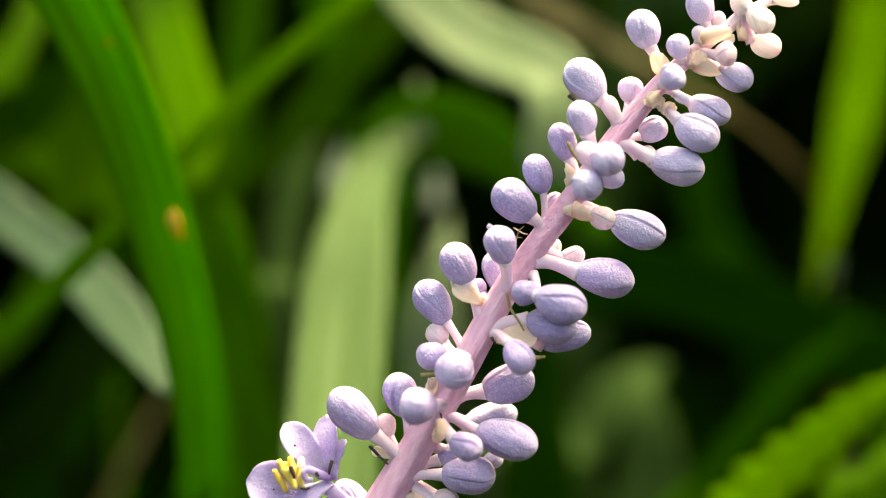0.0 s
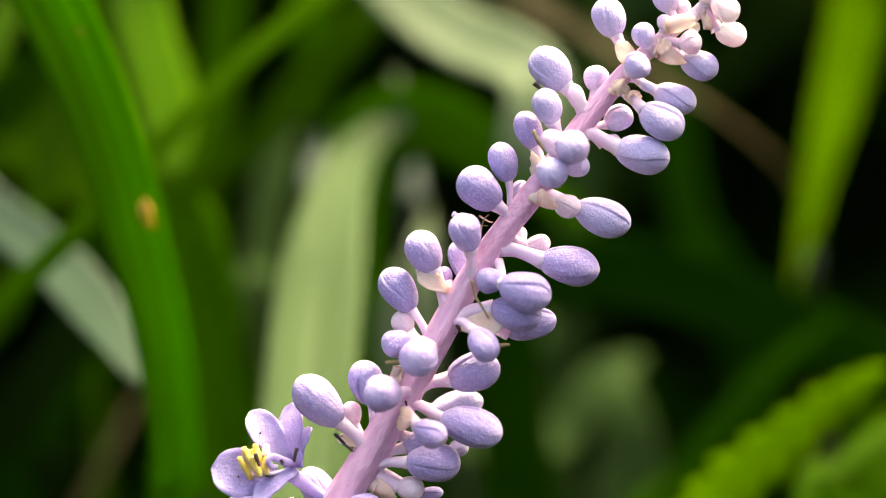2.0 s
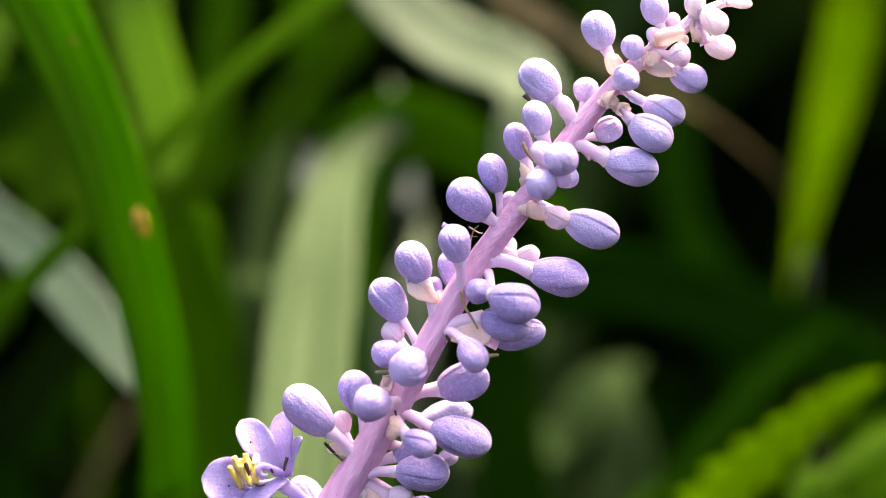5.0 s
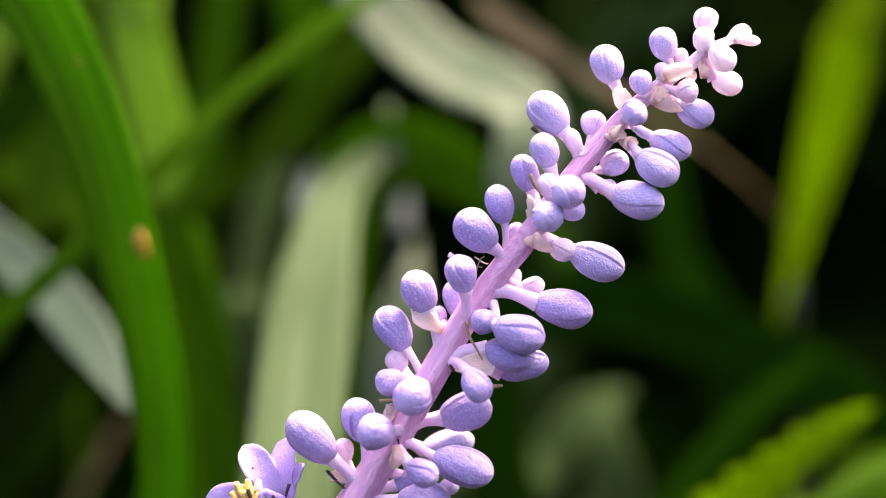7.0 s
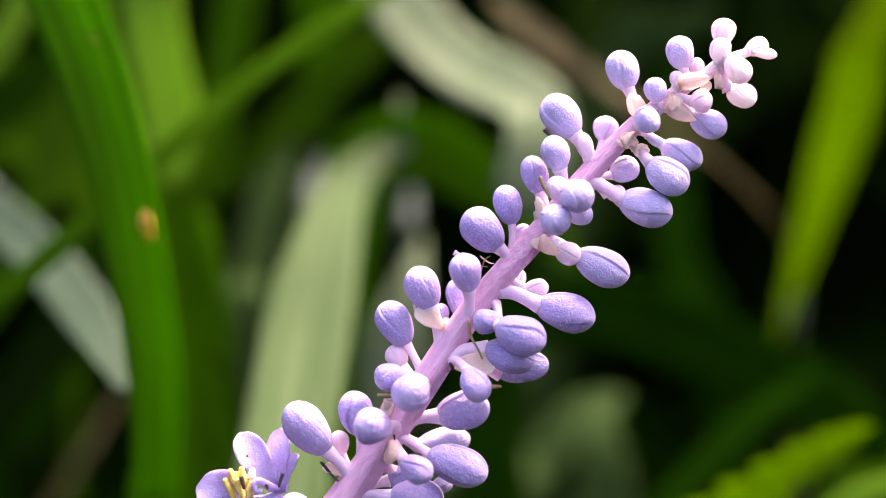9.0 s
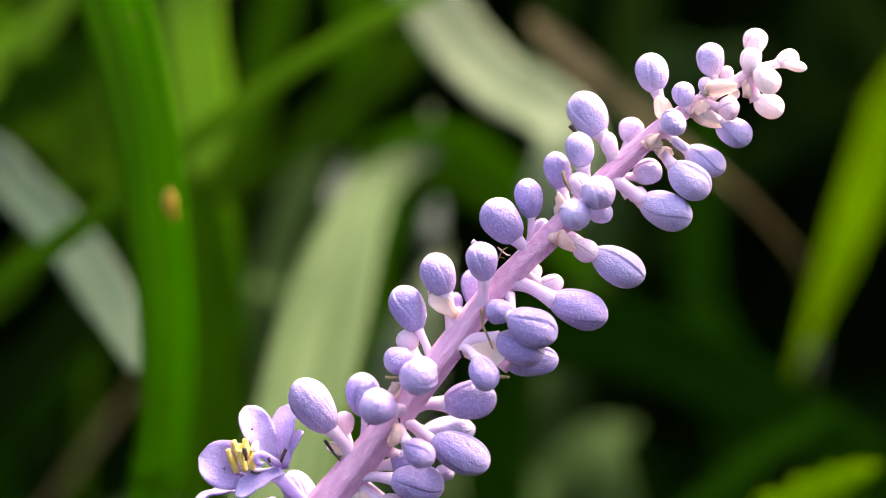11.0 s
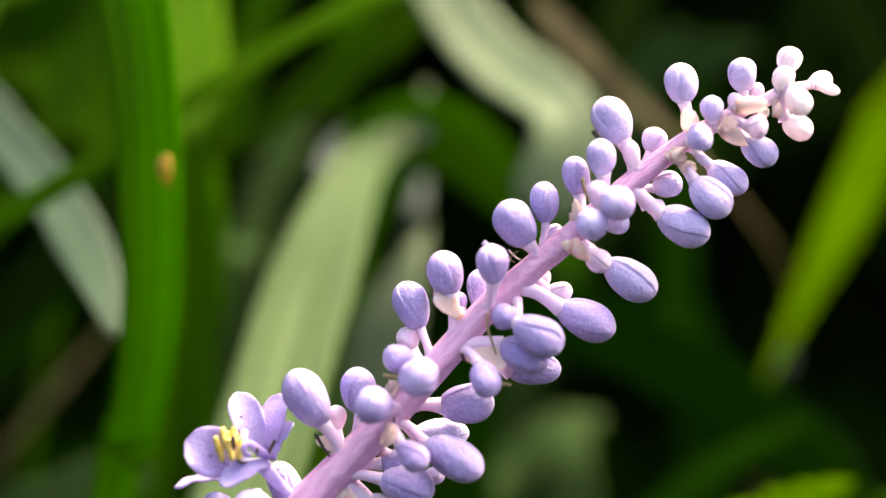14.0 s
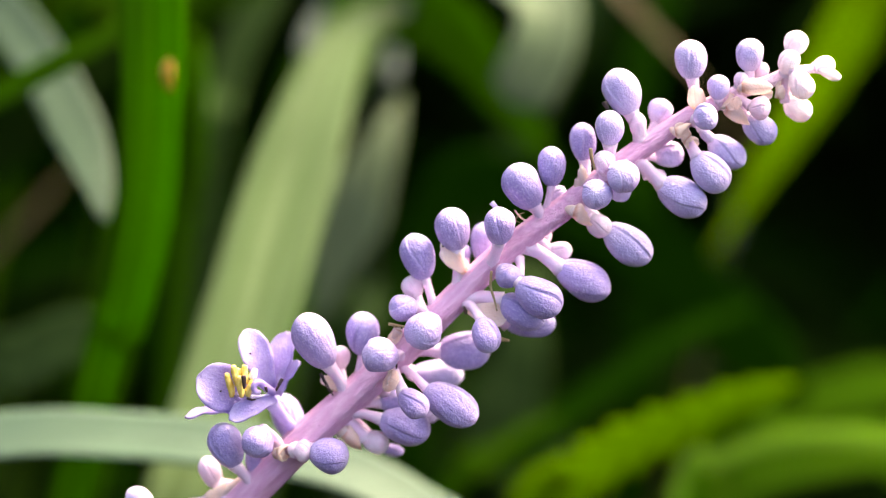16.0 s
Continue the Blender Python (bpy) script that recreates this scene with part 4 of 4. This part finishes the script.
leaf([(70, -330, -160), (66, -130, -152), (68.7, -48.5, -150.0), (79.3, -39.3, -152.0), (92.1, -33.2, -155.0), (107.5, -29.2, -160.0)],
     9, LEAF_MOSS_SHADE, "olive green leaf low behind", tip=0.15, tilt=-20)
leaf([(-5, -335, -110), (0, -125, -114), (14.9, -55.1, -112.0), (18.7, -50.2, -112.0), (23.3, -44.8, -113.0), (29.6, -40.1, -114.0)],
     3.4, LEAF_MOSS_SHADE, "dull green leaf lying low", tip=0.35, tilt=-15, wave=0.1)
leaf([(-130, -335, -110), (-90, -110, -105), (-63.0, -51.6, -105.0), (-55.3, -44.7, -105.0), (-49.2, -40.2, -106.0), (-41.0, -38.1, -108.0)],
     9, LEAF_DULL, "dull green leaf low in half shade", tip=0.15, tilt=-10)
leaf([(-50, -335, -140), (-46, -90, -125), (-45.3, 6.3, -120.0), (-42.5, 15.3, -120.0), (-39.8, 23.4, -122.0), (-38.0, 30.9, -124.0)],
     4.6, LEAF_MOSS_SHADE, "mid-green leaf tip standing upright", tip=0.25, tilt=-38)
leaf([(-100, -335, -240), (-70, 60, -180), (-40, 75, -158), (-24.4, 53.7, -150.0), (-22.5, 43.5, -152.0), (-22.6, 33.5, -154.0), (-24.8, 23.5, -156.0)],
     9, LEAF_MOSS_SHADE, "mid-green strap leaf hanging in half shade", tip=0.2, tilt=30, root=0.05, grow=2.2)
leaf([(30, -335, -180), (28, -150, -172), (11.4, -50.9, -170.0), (17.0, -38.6, -172.0), (24.7, -29.7, -175.0), (34.4, -25.5, -180.0)],
     9, LEAF_DULL, "mid-green leaf low in half shade", tip=0.2, tilt=-30)
leaf([(15, -335, -200), (14, -150, -188), (-3.9, -51.8, -185.0), (1.9, -39.0, -188.0), (10.4, -24.0, -192.0), (17.5, -13.2, -196.0)],
     8, LEAF_DULL, "mid-green leaf rising in half shade", tip=0.15, tilt=-30)
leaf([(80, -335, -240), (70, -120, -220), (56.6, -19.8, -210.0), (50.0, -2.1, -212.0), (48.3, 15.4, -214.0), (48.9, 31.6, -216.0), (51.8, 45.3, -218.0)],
     9, LEAF_SHADE, "strap leaf standing behind, shade in its dark green", tip=0.12)
leaf([(10, -335, -260), (16, -60, -215), (36.1, 42.0, -200.0), (46.2, 48.1, -200.0), (58.6, 54.0, -200.0)],
     9, LEAF_DULL, "olive green leaf behind in half shade", tip=0.2, tilt=20)
dry_leaf([(-90, -330, -200), (-84, -130, -185), (-89.1, -56.7, -174.0), (-81.8, -49.3, -172.0), (-75.7, -40.3, -171.0), (-69.5, -31.3, -170.0), (-64.6, -23.3, -170.0), (-59.9, -16.3, -170.0)],
     1.6, TWIG, "dry brown leaf in shade", tip=0.3, fold=0.4)

# coloured almost black to carry the shade low on the left
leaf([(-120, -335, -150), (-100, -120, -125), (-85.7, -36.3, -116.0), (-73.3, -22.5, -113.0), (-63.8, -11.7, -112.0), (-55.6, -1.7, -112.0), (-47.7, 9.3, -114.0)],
     7.5, LEAF_DEEP_SHADE, "strap leaf leaning low, shade in its near-black green", tip=0.15, tilt=10)
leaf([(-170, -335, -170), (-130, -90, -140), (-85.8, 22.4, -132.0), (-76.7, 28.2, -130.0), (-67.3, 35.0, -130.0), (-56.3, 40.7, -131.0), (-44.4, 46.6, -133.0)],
     8.5, LEAF_BACK_SHADE, "strap leaf crossing behind, shade in its deep green", tip=0.15, tilt=10)

leaf([(40, -330, -100), (46, -130, -94), (46.3, -46.6, -92.0), (51.6, -38.5, -92.0), (59.4, -33.5, -92.0), (68.6, -31.1, -92.0), (79.5, -30.6, -93.0), (89.0, -31.3, -94.0)],
     2.6, LEAF_SOFT, "narrow light green leaf lying low", tip=0.2, tilt=-10)

leaf([(-150, -335, -170), (-120, -60, -135), (-74.0, -4.0, -118.0), (-68.0, 9.0, -118.0), (-63.0, 22.0, -119.0), (-59.0, 36.0, -120.0), (-56.0, 50.0, -122.0)],
     6.5, LEAF_OLIVE, "olive green strap leaf behind the drooping one", tip=0.12, tilt=-20)

part("blotch", sheet((-33.1, 4.1, -39.2), (-33.8, 7.7, -39.0), 1.5, -18, 0.02, 0.0003), SPOT, spotted, "small yellow-brown blotch")
part("blotch", sheet((-33.0, 4.8, -38.8), (-33.5, 6.9, -38.6), 0.6, -18, 0.02, 0.0002), LEAF_DEEP, spotted, "green centre of the blotch")
part("blotch", sheet((-38.3, 26.4, -37.0), (-39.0, 27.2, -37.0), 0.5, -18, 0.02, 0.0002), SPOT, spotted)


def clump_of(x, y, count, low, high, broad, label, group, pick, skins):
    """A plant of arching strap leaves from one root."""
    clump = thing("leaf_clump", (x, y, 0), label, "plant", group)
    for _ in range(count):
        a, reach, tall = pick.uniform(0, 6.28), pick.uniform(60, 200), pick.uniform(low, high)
        root = Vector((x + pick.uniform(-0.04, 0.04), y + pick.uniform(-0.04, 0.04), -0.008))
        way = Vector((math.cos(a), 0.5 * math.sin(a), 0))
        pts = [root + way * reach * across * 0.001 + Vector((0, 0, tall * rise * 0.001)) for across, rise in ((0, 0), (0.3, 0.7), (0.8, 1.0), (1.6, 0.7))]
        local = [((p - HEART).dot(ACROSS) * 1000, (p - HEART).dot(UP) * 1000, (p - HEART).dot(TOWARD) * 1000) for p in pts]
        part("leaf", blade(local, pick.uniform(*broad), steps=5, cross=5, tilt=pick.uniform(-40, 40)), pick.choice(skins), clump)
    return clump


def clumps():
    """Dense strap-leaved plants that fill the bed behind, taller toward the back, with unseen ones added round the
    viewer against the sky light.
    """
    pick = random.Random(11)
    # the clump leaves hold their shade in the near-black green
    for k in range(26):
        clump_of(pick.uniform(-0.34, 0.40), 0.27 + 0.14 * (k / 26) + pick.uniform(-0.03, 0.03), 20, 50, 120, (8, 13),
                 "low clump of strap leaves, shade in their dark green", "low clumps behind", pick, (LEAF_DEEP_SHADE, LEAF_DEEP_SHADE, LEAF_DEEP_SHADE, LEAF_SHADE))
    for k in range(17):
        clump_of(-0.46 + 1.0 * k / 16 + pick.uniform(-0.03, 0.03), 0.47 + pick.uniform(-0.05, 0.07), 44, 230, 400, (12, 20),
                 "clump of strap leaves, shade in their dark green", "clumps behind", pick, (LEAF_DEEP_SHADE,))
    # made this tall to shade the bed; the tops stay out of view
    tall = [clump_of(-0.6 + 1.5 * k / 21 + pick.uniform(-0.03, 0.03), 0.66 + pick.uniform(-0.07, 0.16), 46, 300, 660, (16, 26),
                     "tall dense clump of strap leaves, shade in their dark green", "tall clumps at the back", pick, (LEAF_DEEP_SHADE,)) for k in range(22)]
    # unseen copies added round the viewer to cut the low sky light
    for k in range(30):
        a = radians(-212 + 244 * (k + pick.uniform(-0.3, 0.3)) / 29)
        far = pick.uniform(0.72, 0.9)
        copy_thing(pick.choice(tall), pose(far * math.cos(a), 0.05 + far * math.sin(a), 0, 0, 0, pick.uniform(0, 360)))["group"] = "tall clumps round the bed"


clumps()
